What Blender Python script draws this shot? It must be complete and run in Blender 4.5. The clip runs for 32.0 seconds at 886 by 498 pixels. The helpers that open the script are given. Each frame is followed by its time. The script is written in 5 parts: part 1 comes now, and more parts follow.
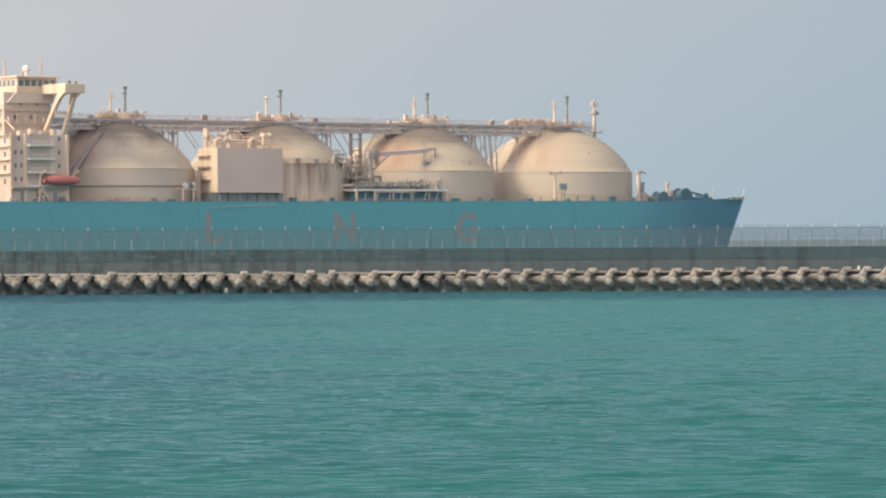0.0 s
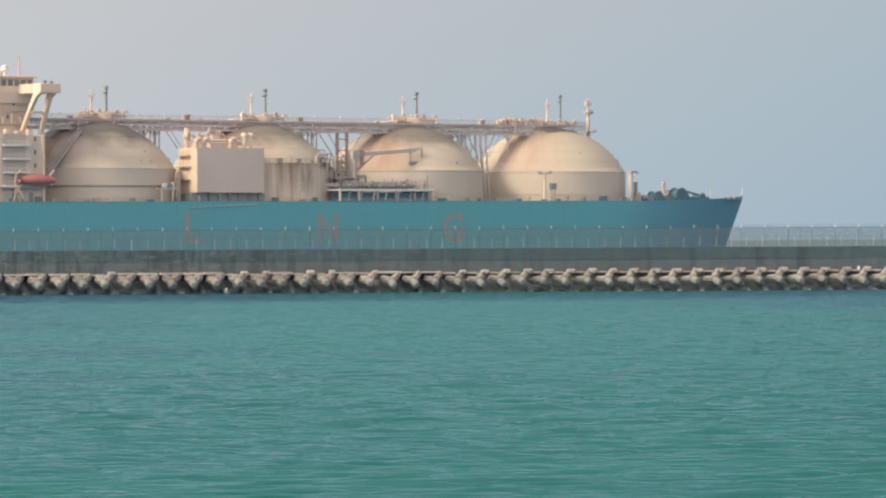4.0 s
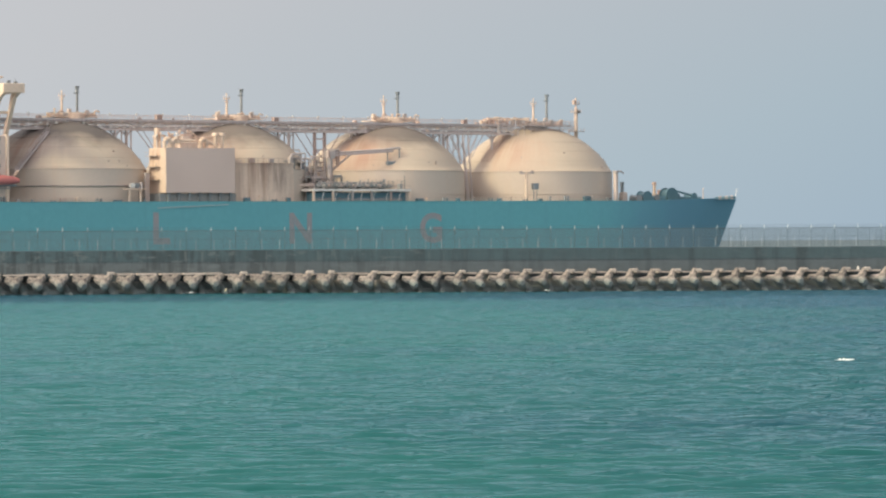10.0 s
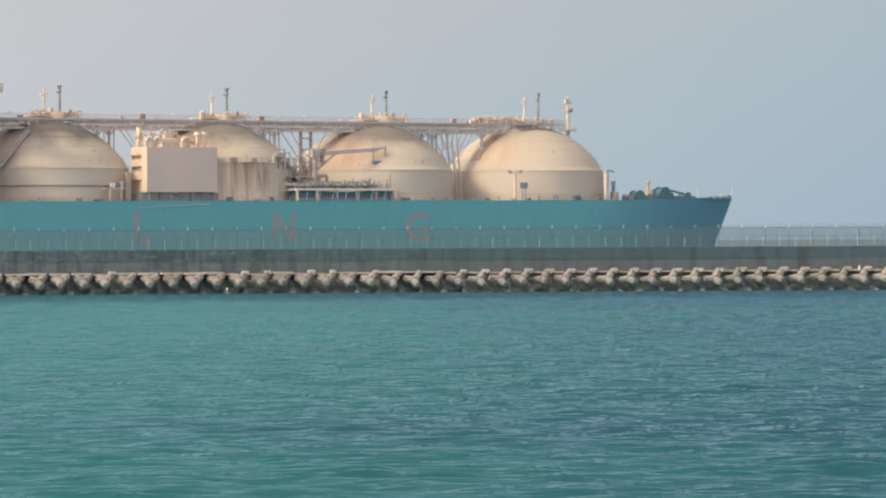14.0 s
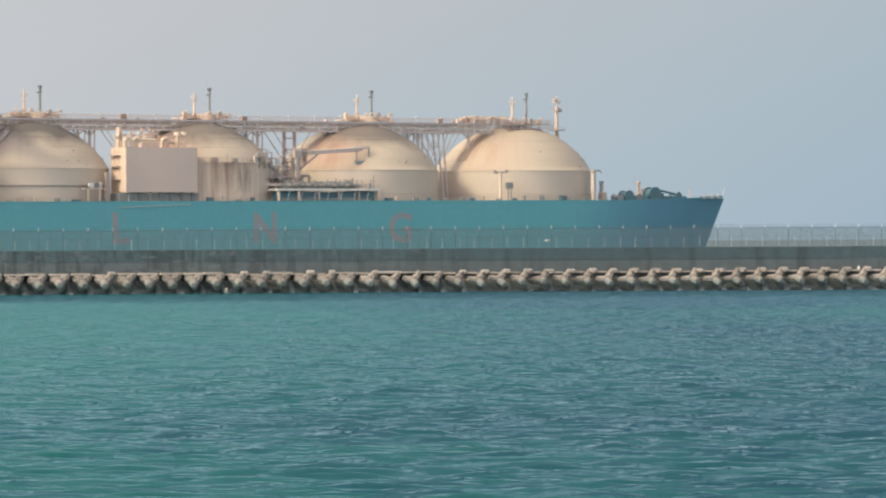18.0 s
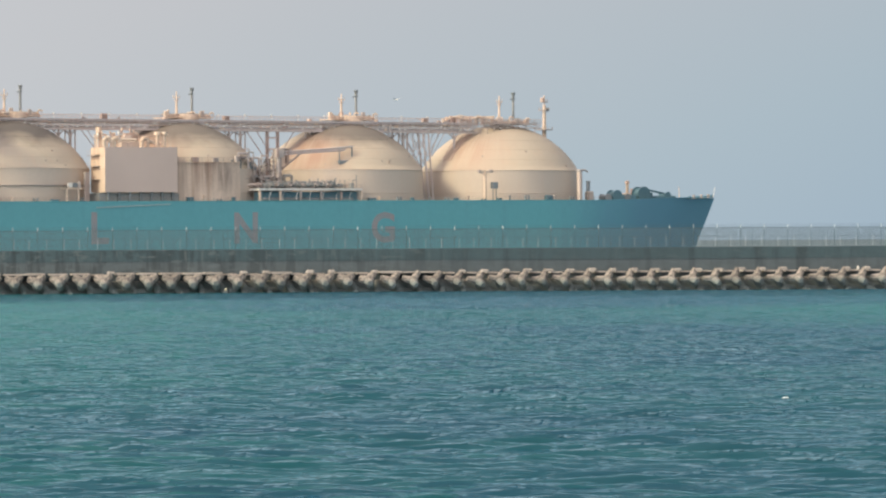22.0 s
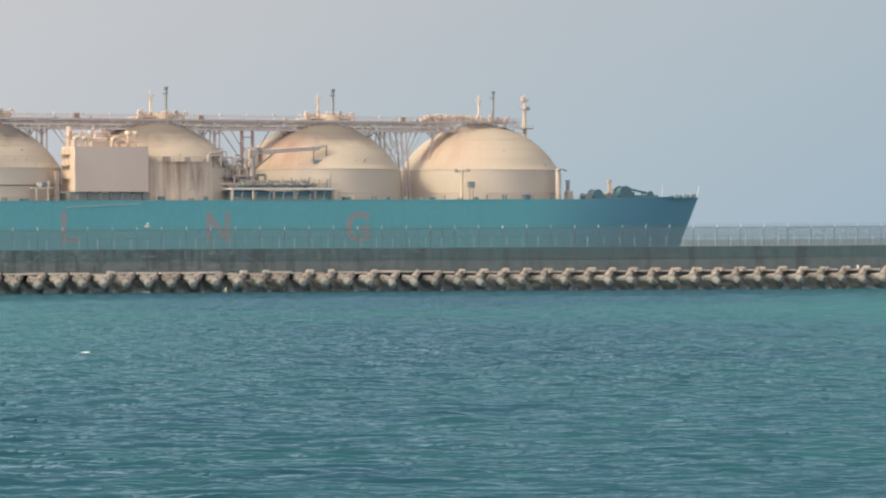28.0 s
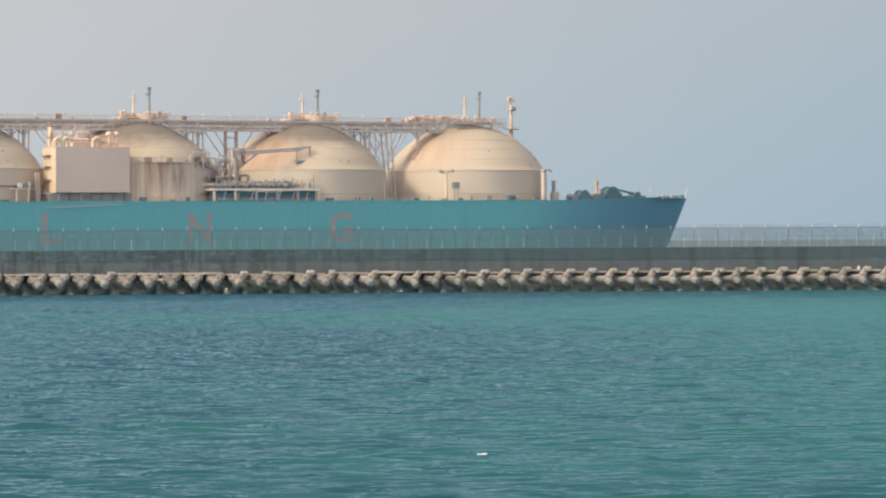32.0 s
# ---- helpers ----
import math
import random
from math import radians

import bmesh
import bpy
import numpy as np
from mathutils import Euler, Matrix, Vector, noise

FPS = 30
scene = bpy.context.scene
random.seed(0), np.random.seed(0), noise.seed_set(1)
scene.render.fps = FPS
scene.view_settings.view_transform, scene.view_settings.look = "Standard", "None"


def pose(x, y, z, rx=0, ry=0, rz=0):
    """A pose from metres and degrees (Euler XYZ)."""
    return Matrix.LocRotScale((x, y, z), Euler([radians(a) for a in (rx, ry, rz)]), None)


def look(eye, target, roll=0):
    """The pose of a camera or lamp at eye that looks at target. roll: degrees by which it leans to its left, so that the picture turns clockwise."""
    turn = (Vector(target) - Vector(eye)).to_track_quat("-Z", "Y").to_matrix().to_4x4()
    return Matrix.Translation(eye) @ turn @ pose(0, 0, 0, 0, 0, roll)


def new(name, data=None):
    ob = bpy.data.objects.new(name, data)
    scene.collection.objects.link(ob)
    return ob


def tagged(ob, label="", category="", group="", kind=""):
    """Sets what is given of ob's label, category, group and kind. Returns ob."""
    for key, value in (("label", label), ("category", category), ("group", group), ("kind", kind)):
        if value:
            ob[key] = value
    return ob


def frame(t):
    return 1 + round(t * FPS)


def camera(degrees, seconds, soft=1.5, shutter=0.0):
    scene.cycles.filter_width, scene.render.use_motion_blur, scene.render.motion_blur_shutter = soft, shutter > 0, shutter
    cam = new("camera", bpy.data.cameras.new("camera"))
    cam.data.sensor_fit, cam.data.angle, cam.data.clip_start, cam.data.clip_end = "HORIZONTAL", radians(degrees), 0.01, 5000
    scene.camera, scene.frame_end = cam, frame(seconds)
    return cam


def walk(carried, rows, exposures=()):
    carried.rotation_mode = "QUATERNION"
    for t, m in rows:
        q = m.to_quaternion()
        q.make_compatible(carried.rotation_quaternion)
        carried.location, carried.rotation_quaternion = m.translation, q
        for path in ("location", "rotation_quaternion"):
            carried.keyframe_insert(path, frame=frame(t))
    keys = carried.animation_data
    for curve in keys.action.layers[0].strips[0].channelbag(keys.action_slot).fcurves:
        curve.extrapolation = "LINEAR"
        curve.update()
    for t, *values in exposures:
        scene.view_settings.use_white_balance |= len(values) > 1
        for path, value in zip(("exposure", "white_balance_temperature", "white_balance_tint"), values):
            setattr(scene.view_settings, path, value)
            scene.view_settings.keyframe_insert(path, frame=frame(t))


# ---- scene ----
# ---- camera ----
cam = camera(12.78, 32.0, soft=2.2)
EYE = (0.0, 0.0, 5.92)


def aim(dx=0.0, dy=0.0):
    """Pose of the tripod camera, with the small shake of its head."""
    return look(EYE, (-dx / 7.0, 1000.0, 5.92 + (dy - 11.0) / 7.0), -0.315)


SHAKE = {0: (0, 0), 0.5: (0, 0), 1: (0, -1), 1.5: (0, 0), 2.5: (0, 0), 3: (0, 1.4), 3.5: (0, 0), 5.5: (0, 0), 6: (0, -0.6),
         6.5: (0, .5), 7: (0, 0), 7.5: (-1.5, -1), 8: (-2.6, -1.4), 8.5: (-1.5, 0), 9: (-1.5, 1.2), 9.5: (-1.3, 1.4),
         10: (-1.2, .5), 11: (-.8, .5), 12: (-.2, 0), 12.5: (-.6, -3.5), 13: (-.4, -2.6), 13.5: (.2, -1.5), 14: (1.3, -.4),
         14.5: (.6, 0), 16.5: (0, 0), 20.5: (0, 0), 21: (-.6, -.8), 21.5: (-.5, .6), 22: (-1.2, -.3), 22.5: (-1.5, -.5),
         23: (-1.3, 0), 24: (.3, -1.3), 25: (0, 0), 25.5: (0, 0), 27.5: (-.4, -1), 28: (-1.3, -1.3), 28.5: (-1, 0), 29: (0, 0),
         30: (-1.2, 0), 30.5: (0, 0), 32: (0, 0)}
walk(cam, [(t, aim(*d)) for t, d in SHAKE.items()])

# ---- light ----
SUN_TO = Vector((-0.88, -0.47, 0.74)).normalized()      # towards the sun
world = bpy.data.worlds.new("sky")
scene.world = world
world.use_nodes = True
nt = world.node_tree
bg = nt.nodes["Background"]
sky = nt.nodes.new("ShaderNodeTexSky")
sky.sky_type = "NISHITA"
sky.sun_disc = False
sky.sun_elevation = math.asin(SUN_TO.z)
sky.sun_rotation = math.atan2(SUN_TO.x, SUN_TO.y)
sky.air_density, sky.dust_density, sky.ozone_density = 1.0, 1.2, 2.5
# haze lifts the pale upper sky down to the horizon
coord = nt.nodes.new("ShaderNodeTexCoord")
bend = nt.nodes.new("ShaderNodeMapping")
bend.inputs["Location"].default_value = (0, 0, 0.22)
nt.links.new(coord.outputs["Generated"], bend.inputs[0])
nt.links.new(bend.outputs[0], sky.inputs["Vector"])
tint = nt.nodes.new("ShaderNodeMix")
tint.data_type, tint.blend_type = "RGBA", "MULTIPLY"
tint.inputs[0].default_value = 1.0
tint.inputs[7].default_value = (1.08, 1.015, 0.945, 1)
soften = nt.nodes.new("ShaderNodeHueSaturation")
soften.inputs["Saturation"].default_value = 0.30
nt.links.new(sky.outputs[0], soften.inputs["Color"])
nt.links.new(soften.outputs[0], tint.inputs[6])
# thick haze: bluer and dimmer low down and away from the sun, brighter overhead
parts = nt.nodes.new("ShaderNodeSeparateXYZ")
nt.links.new(coord.outputs["Generated"], parts.inputs[0])
lean = nt.nodes.new("ShaderNodeMath")
lean.operation = "MULTIPLY_ADD"
lean.inputs[1].default_value = -0.40
nt.links.new(parts.outputs["X"], lean.inputs[0])
nt.links.new(parts.outputs["Z"], lean.inputs[2])
haze = nt.nodes.new("ShaderNodeValToRGB")
sunward = nt.nodes.new("ShaderNodeMath")
sunward.operation = "MULTIPLY_ADD"
sunward.inputs[1].default_value, sunward.inputs[2].default_value = -0.48, 0.53
nt.links.new(parts.outputs["Y"], sunward.inputs[0])
# the sky away from the sun's side falls off quickly
square = nt.nodes.new("ShaderNodeMath")
square.operation = "POWER"
square.inputs[1].default_value = 3.0
nt.links.new(parts.outputs["X"], square.inputs[0])
side = nt.nodes.new("ShaderNodeMath")
side.operation = "MULTIPLY_ADD"
side.inputs[1].default_value = -0.45
nt.links.new(square.outputs[0], side.inputs[0])
nt.links.new(lean.outputs[0], side.inputs[2])
glow = nt.nodes.new("ShaderNodeMath")
glow.operation = "ADD"
nt.links.new(side.outputs[0], glow.inputs[0])
nt.links.new(sunward.outputs[0], glow.inputs[1])
nt.links.new(glow.outputs[0], haze.inputs[0])
el = haze.color_ramp.elements
el[0].position, el[0].color = 0.0, (0.325, 0.415, 0.485, 1)
el[1].position, el[1].color = 0.80, (1.52, 1.40, 1.28, 1)
near_zero = el.new(0.05)
near_zero.color = (0.415, 0.495, 0.535, 1)
mid = el.new(0.14)
mid.color = (0.605, 0.61, 0.61, 1)
low_sky = nt.nodes.new("ShaderNodeMix")
low_sky.data_type, low_sky.blend_type = "RGBA", "MULTIPLY"
low_sky.inputs[0].default_value = 1.0
nt.links.new(tint.outputs[2], low_sky.inputs[6])
nt.links.new(haze.outputs[0], low_sky.inputs[7])
nt.links.new(low_sky.outputs[2], bg.inputs[0])
bg.inputs[1].default_value = 0.15
sun_data = bpy.data.lights.new("sun", "SUN")
sun_data.energy, sun_data.angle, sun_data.color = 1.55, radians(9.0), (1.0, 0.855, 0.54)
sun = new("sun", sun_data)
sun.matrix_world = look(SUN_TO * 900, (0, 0, 0))
scene.view_settings.exposure = 0.72


# ---- materials ----
def nodes_of(name):
    m = bpy.data.materials.new(name)
    m.use_nodes = True
    t = m.node_tree
    return m, t, t.nodes["Principled BSDF"]


def add_noise(t, scale, detail=4.0, stretch=(1, 1, 1), coord="Object"):
    c = t.nodes.new("ShaderNodeTexCoord")
    mp = t.nodes.new("ShaderNodeMapping")
    mp.inputs["Scale"].default_value = stretch
    n = t.nodes.new("ShaderNodeTexNoise")
    n.inputs["Scale"].default_value, n.inputs["Detail"].default_value = scale, detail
    t.links.new(c.outputs[coord], mp.inputs[0])
    t.links.new(mp.outputs[0], n.inputs["Vector"])
    return n.outputs["Fac"]


def ramp_of(t, fac, lo, hi):
    r = t.nodes.new("ShaderNodeMapRange")
    r.inputs["From Min"].default_value, r.inputs["From Max"].default_value = lo, hi
    t.links.new(fac, r.inputs["Value"])
    return r.outputs["Result"]


def mix_of(t, fac, a, b, blend="MIX"):
    n = t.nodes.new("ShaderNodeMix")
    n.data_type, n.blend_type = "RGBA", blend
    for sock, v in ((n.inputs[0], fac), (n.inputs[6], a), (n.inputs[7], b)):
        if isinstance(v, (int, float)):
            sock.default_value = v
        elif isinstance(v, tuple):
            sock.default_value = (*v, 1)
        else:
            t.links.new(v, sock)
    return n.outputs[2]


def surface(name, base, other, rough=0.6, metal=0.0, scale=0.4, fine=4.0, streak=None, streak_amount=0.6, relief=0.02, vary=0.0, grain=0.82):
    """A worn surface: two colours mixed at a large scale, fine grain over it, upright streaks of a third colour, and fine relief."""
    m, t, p = nodes_of(name)
    col = mix_of(t, ramp_of(t, add_noise(t, scale), 0.35, 0.68), base, other)
    col = mix_of(t, ramp_of(t, add_noise(t, fine, 5), 0.3, 0.8), col, tuple(c * grain for c in base))
    if streak:
        s = ramp_of(t, add_noise(t, 0.55, 5, (1, 1, 0.09)), 0.53, 0.74)
        k = t.nodes.new("ShaderNodeMath")
        k.operation = "MULTIPLY"
        k.inputs[1].default_value = streak_amount
        t.links.new(s, k.inputs[0])
        col = mix_of(t, k.outputs[0], col, streak)
    if vary:
        info = t.nodes.new("ShaderNodeObjectInfo")
        v = t.nodes.new("ShaderNodeMapRange")
        v.inputs["To Min"].default_value, v.inputs["To Max"].default_value = 1 - vary, 1 + vary
        t.links.new(info.outputs["Random"], v.inputs["Value"])
        h = t.nodes.new("ShaderNodeHueSaturation")
        t.links.new(v.outputs[0], h.inputs["Value"])
        t.links.new(col, h.inputs["Color"])
        col = h.outputs[0]
    t.links.new(col, p.inputs["Base Color"])
    p.inputs["Roughness"].default_value, p.inputs["Metallic"].default_value = rough, metal
    if relief:
        b = t.nodes.new("ShaderNodeBump")
        b.inputs["Strength"].default_value, b.inputs["Distance"].default_value = 0.5, relief
        t.links.new(add_noise(t, fine * 1.5, 6), b.inputs["Height"])
        t.links.new(b.outputs[0], p.inputs["Normal"])
    return m


RUST = (0.30, 0.13, 0.07)
def rust_shade_runs(m, top, bottom, colour, amount, spot=None, solid=0.33):
    """Soot and rust that has run down a tank from the walkway above it; some colours carry shade."""
    t = m.node_tree
    p = t.nodes["Principled BSDF"]
    old = p.inputs["Base Color"].links[0].from_socket
    c = t.nodes.new("ShaderNodeTexCoord")
    sep = t.nodes.new("ShaderNodeSeparateXYZ")
    t.links.new(c.outputs["Object"], sep.inputs[0])
    fade = ramp_of(t, sep.outputs["Z"], bottom, top)
    broad = ramp_of(t, add_noise(t, 0.075, 3, (1, 1, 0.35)), 0.42, 0.62)
    runs = ramp_of(t, add_noise(t, 0.9, 5, (1, 1, 0.06)), 0.30, 0.62)
    k = t.nodes.new("ShaderNodeMath")
    k.operation = "MULTIPLY"
    t.links.new(fade, k.inputs[0])
    t.links.new(broad, k.inputs[1])
    k2 = t.nodes.new("ShaderNodeMath")
    k2.operation = "MULTIPLY"
    t.links.new(k.outputs[0], k2.inputs[0])
    t.links.new(runs, k2.inputs[1])
    if spot:
        # the same side of every tank: distance along the ship is folded to the tanks' spacing
        fold = t.nodes.new("ShaderNodeMath")
        fold.operation = "ADD"
        fold.inputs[1].default_value = 27.3
        t.links.new(sep.outputs["X"], fold.inputs[0])
        mod = t.nodes.new("ShaderNodeMath")
        mod.operation = "MODULO"
        mod.inputs[1].default_value = 46.0
        t.links.new(fold.outputs[0], mod.inputs[0])
        here = t.nodes.new("ShaderNodeCombineXYZ")
        for i, src in enumerate((mod.outputs[0], sep.outputs["Y"], sep.outputs["Z"])):
            t.links.new(src, here.inputs[i])
        gap = t.nodes.new("ShaderNodeVectorMath")
        gap.operation = "DISTANCE"
        t.links.new(here.outputs[0], gap.inputs[0])
        gap.inputs[1].default_value = (spot[0] + 23.0, spot[1], spot[2])
        near = t.nodes.new("ShaderNodeMapRange")
        near.inputs["From Min"].default_value, near.inputs["From Max"].default_value = spot[3], spot[3] * 0.3
        t.links.new(gap.outputs["Value"], near.inputs["Value"])
        t.links.new(near.outputs[0], k2.inputs[0])
        # drips follow the dome's meridians
        mid = t.nodes.new("ShaderNodeMath")
        mid.operation = "SUBTRACT"
        mid.inputs[1].default_value = 23.0
        t.links.new(mod.outputs[0], mid.inputs[0])
        turn = t.nodes.new("ShaderNodeMath")
        turn.operation = "ARCTAN2"
        t.links.new(sep.outputs["Y"], turn.inputs[0])
        t.links.new(mid.outputs[0], turn.inputs[1])
        drip = t.nodes.new("ShaderNodeCombineXYZ")
        t.links.new(turn.outputs[0], drip.inputs[0])
        t.links.new(sep.outputs["Z"], drip.inputs[2])
        squash = t.nodes.new("ShaderNodeMapping")
        squash.inputs["Scale"].default_value = (15.0, 1.0, 0.10)
        t.links.new(drip.outputs[0], squash.inputs[0])
        lines = t.nodes.new("ShaderNodeTexNoise")
        lines.inputs["Scale"].default_value, lines.inputs["Detail"].default_value = 0.8, 5.0
        t.links.new(squash.outputs[0], lines.inputs["Vector"])
        t.links.new(ramp_of(t, lines.outputs["Fac"], solid, 0.66), k2.inputs[1])
    k3 = t.nodes.new("ShaderNodeMath")
    k3.operation = "MULTIPLY"
    k3.inputs[1].default_value = amount
    t.links.new(k2.outputs[0], k3.inputs[0])
    t.links.new(mix_of(t, k3.outputs[0], old, colour), p.inputs["Base Color"])


def soot_shade_band(m, low, high, colour, amount):
    """Soot, dirt and catwalk shade put into the crown's colour, with an uneven lower edge."""
    t = m.node_tree
    p = t.nodes["Principled BSDF"]
    old = p.inputs["Base Color"].links[0].from_socket
    c = t.nodes.new("ShaderNodeTexCoord")
    sep = t.nodes.new("ShaderNodeSeparateXYZ")
    t.links.new(c.outputs["Object"], sep.inputs[0])
    edge = t.nodes.new("ShaderNodeMath")
    edge.operation = "MULTIPLY_ADD"
    edge.inputs[1].default_value = 5.0
    t.links.new(add_noise(t, 0.14, 4), edge.inputs[0])
    t.links.new(sep.outputs["Z"], edge.inputs[2])
    k = t.nodes.new("ShaderNodeMath")
    k.operation = "MULTIPLY"
    k.inputs[1].default_value = amount
    t.links.new(ramp_of(t, edge.outputs[0], low + 2.5, high + 2.5), k.inputs[0])
    t.links.new(mix_of(t, k.outputs[0], old, colour), p.inputs["Base Color"])


def tank_paint(name, pink, soot_shade, stain_shade=(0.41, 0.265, 0.215)):
    """Cream tank paint; rust run down from the walkway and sooty dirt under it, both also carrying shade in their
    colour. The two numbers give the amounts, the colour that of the run.
    """
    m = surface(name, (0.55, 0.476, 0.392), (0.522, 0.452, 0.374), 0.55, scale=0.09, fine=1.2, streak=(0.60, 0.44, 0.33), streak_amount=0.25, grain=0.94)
    rust_shade_runs(m, 34.0, 22.0, (0.58, 0.42, 0.32), 0.25)
    # rust, with the shade beside the sunlit limb put into the same colour
    rust_shade_runs(m, 34.0, 22.0, stain_shade, pink, (-13.0, -10.5, 28.0, 12.0), -0.1)
    rust_shade_runs(m, 34.0, 22.0, (0.40, 0.24, 0.17), pink * .8, (-13.5, -8.0, 30.0, 8.0))
    soot_shade_band(m, 29.6, 33.0, (0.075, 0.070, 0.075), soot_shade)
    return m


M_TANK = tank_paint("cream_tank_paint", 0.9, 0.72)
# the grey run on the aft tank is the house's shadow put into colour
M_TANK_AFT = tank_paint("sooty_shaded_tank_paint", 0.8, 0.85, (0.33, 0.285, 0.285))
M_TANK_FORE = tank_paint("clean_cream_tank_paint", 0.5, 0.12)
M_SKIRT = surface("stained_skirt_paint", (0.80, 0.655, 0.55), (0.74, 0.605, 0.51), 0.6, scale=0.15, fine=1.5, streak=(0.33, 0.20, 0.13), streak_amount=0.7)
rust_shade_runs(M_SKIRT, 26.5, 12.5, (0.30, 0.20, 0.155), 0.9)
rust_shade_runs(M_SKIRT, 27.5, 16.5, (0.17, 0.12, 0.105), 0.8, (1.5, -21.0, 24.5, 7.5), 0.42)
M_SKIRT_PALE = surface("pale_pinkish_skirt_paint", (0.60, 0.512, 0.442), (0.57, 0.488, 0.423), 0.6, scale=0.1, fine=1.2, streak=(0.60, 0.46, 0.37), streak_amount=0.35, grain=0.94)
M_HULL = surface("teal_hull_paint", (0.112, 0.365, 0.425), (0.120, 0.378, 0.435), 0.5, grain=0.94, scale=0.06, fine=0.8, streak=(0.10, 0.30, 0.36), streak_amount=0.35)


def bow_shade_tint(m):
    """Puts the bow's bluer, darker shade into the hull colour; the edge is uneven."""
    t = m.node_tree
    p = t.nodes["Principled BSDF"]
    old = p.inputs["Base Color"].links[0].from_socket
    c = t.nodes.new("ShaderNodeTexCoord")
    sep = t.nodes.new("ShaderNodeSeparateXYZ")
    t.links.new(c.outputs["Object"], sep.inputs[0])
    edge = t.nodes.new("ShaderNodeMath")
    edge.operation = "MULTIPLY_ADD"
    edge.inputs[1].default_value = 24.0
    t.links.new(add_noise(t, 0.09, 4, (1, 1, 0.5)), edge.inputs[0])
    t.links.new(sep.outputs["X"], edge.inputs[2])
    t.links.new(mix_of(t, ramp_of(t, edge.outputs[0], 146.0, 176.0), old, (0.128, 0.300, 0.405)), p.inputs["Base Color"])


bow_shade_tint(M_HULL)
M_LETTER = surface("faded_red_lettering", (0.325, 0.305, 0.32), (0.225, 0.315, 0.345), 0.6, scale=0.5, fine=2)
M_CREAM = surface("cream_ship_paint", (0.76, 0.61, 0.495), (0.71, 0.57, 0.465), 0.55, scale=0.2, fine=1.5, streak=RUST, streak_amount=0.35)
M_HOUSE = surface("beige_house_paint", (0.66, 0.55, 0.495), (0.60, 0.51, 0.465), 0.55, scale=0.15, fine=1.5, streak=(0.42, 0.34, 0.28), streak_amount=0.3)
M_PLATE = surface("plain_beige_panel", (0.655, 0.535, 0.485), (0.65, 0.53, 0.48), 0.6, scale=0.1, fine=0.05, relief=0)
M_STEEL = surface("weathered_grey_brown_steel", (0.48, 0.42, 0.40), (0.39, 0.365, 0.36), 0.6, 0.1, scale=0.3, fine=3, streak=RUST, streak_amount=0.5, vary=0.12)
M_BROWN = surface("rust_brown_steel", (0.43, 0.33, 0.305), (0.36, 0.295, 0.28), 0.65, 0.0, scale=0.4, fine=3, streak=RUST, streak_amount=0.5, vary=0.1)
M_RACK = surface("pinkish_brown_pipe_rack_steel", (0.54, 0.485, 0.49), (0.47, 0.43, 0.435), 0.65, 0.0, scale=0.4, fine=3, streak=RUST, streak_amount=0.35, vary=0.1)
M_CHORD = surface("pale_pinkish_grey_steel", (0.64, 0.575, 0.565), (0.56, 0.505, 0.50), 0.65, 0.0, scale=0.4, fine=3, streak=RUST, streak_amount=0.3, vary=0.1)
M_DARK = surface("dark_deck_fittings", (0.23, 0.265, 0.29), (0.27, 0.29, 0.305), 0.6, 0.1, scale=0.6, fine=3, vary=0.2)
M_GREEN = surface("green_deck_machinery_paint", (0.085, 0.19, 0.25), (0.11, 0.22, 0.27), 0.5, scale=0.6, fine=3, vary=0.15)
M_DECK = surface("green_grey_deck_paint", (0.12, 0.20, 0.20), (0.18, 0.18, 0.16), 0.7, scale=0.2, fine=2)
M_VENT = surface("grey_vent_paint", (0.27, 0.29, 0.30), (0.32, 0.33, 0.33), 0.6, scale=0.6, fine=3)
M_GANG = surface("pale_grey_aluminium", (0.42, 0.48, 0.49), (0.38, 0.45, 0.47), 0.6, scale=0.6, fine=3)
# darker copy of the house beige; holds the shade of the balcony recesses
M_RECESS = surface("shaded_beige_paint", (0.52, 0.45, 0.41), (0.47, 0.41, 0.38), 0.6, scale=0.3, fine=2)
M_PINK = surface("salmon_primer", (0.60, 0.44, 0.37), (0.52, 0.40, 0.345), 0.6, scale=0.5, fine=3)
M_BOAT = surface("orange_red_boat_paint", (0.54, 0.185, 0.175), (0.47, 0.165, 0.16), 0.5, scale=0.5, fine=3)
M_WHITE = surface("white_paint", (0.80, 0.79, 0.76), (0.72, 0.71, 0.68), 0.5, scale=0.5, fine=3)
M_CONC = surface("dark_weathered_concrete", (0.068, 0.112, 0.134), (0.055, 0.092, 0.112), 0.9, scale=0.12, fine=1.3, streak=(0.030, 0.044, 0.052), streak_amount=0.9, relief=0.05)
M_CONC_LOW = surface("brown_grey_concrete", (0.104, 0.134, 0.155), (0.086, 0.115, 0.135), 0.9, scale=0.15, fine=1.3, streak=(0.040, 0.055, 0.066), streak_amount=0.85, relief=0.05)


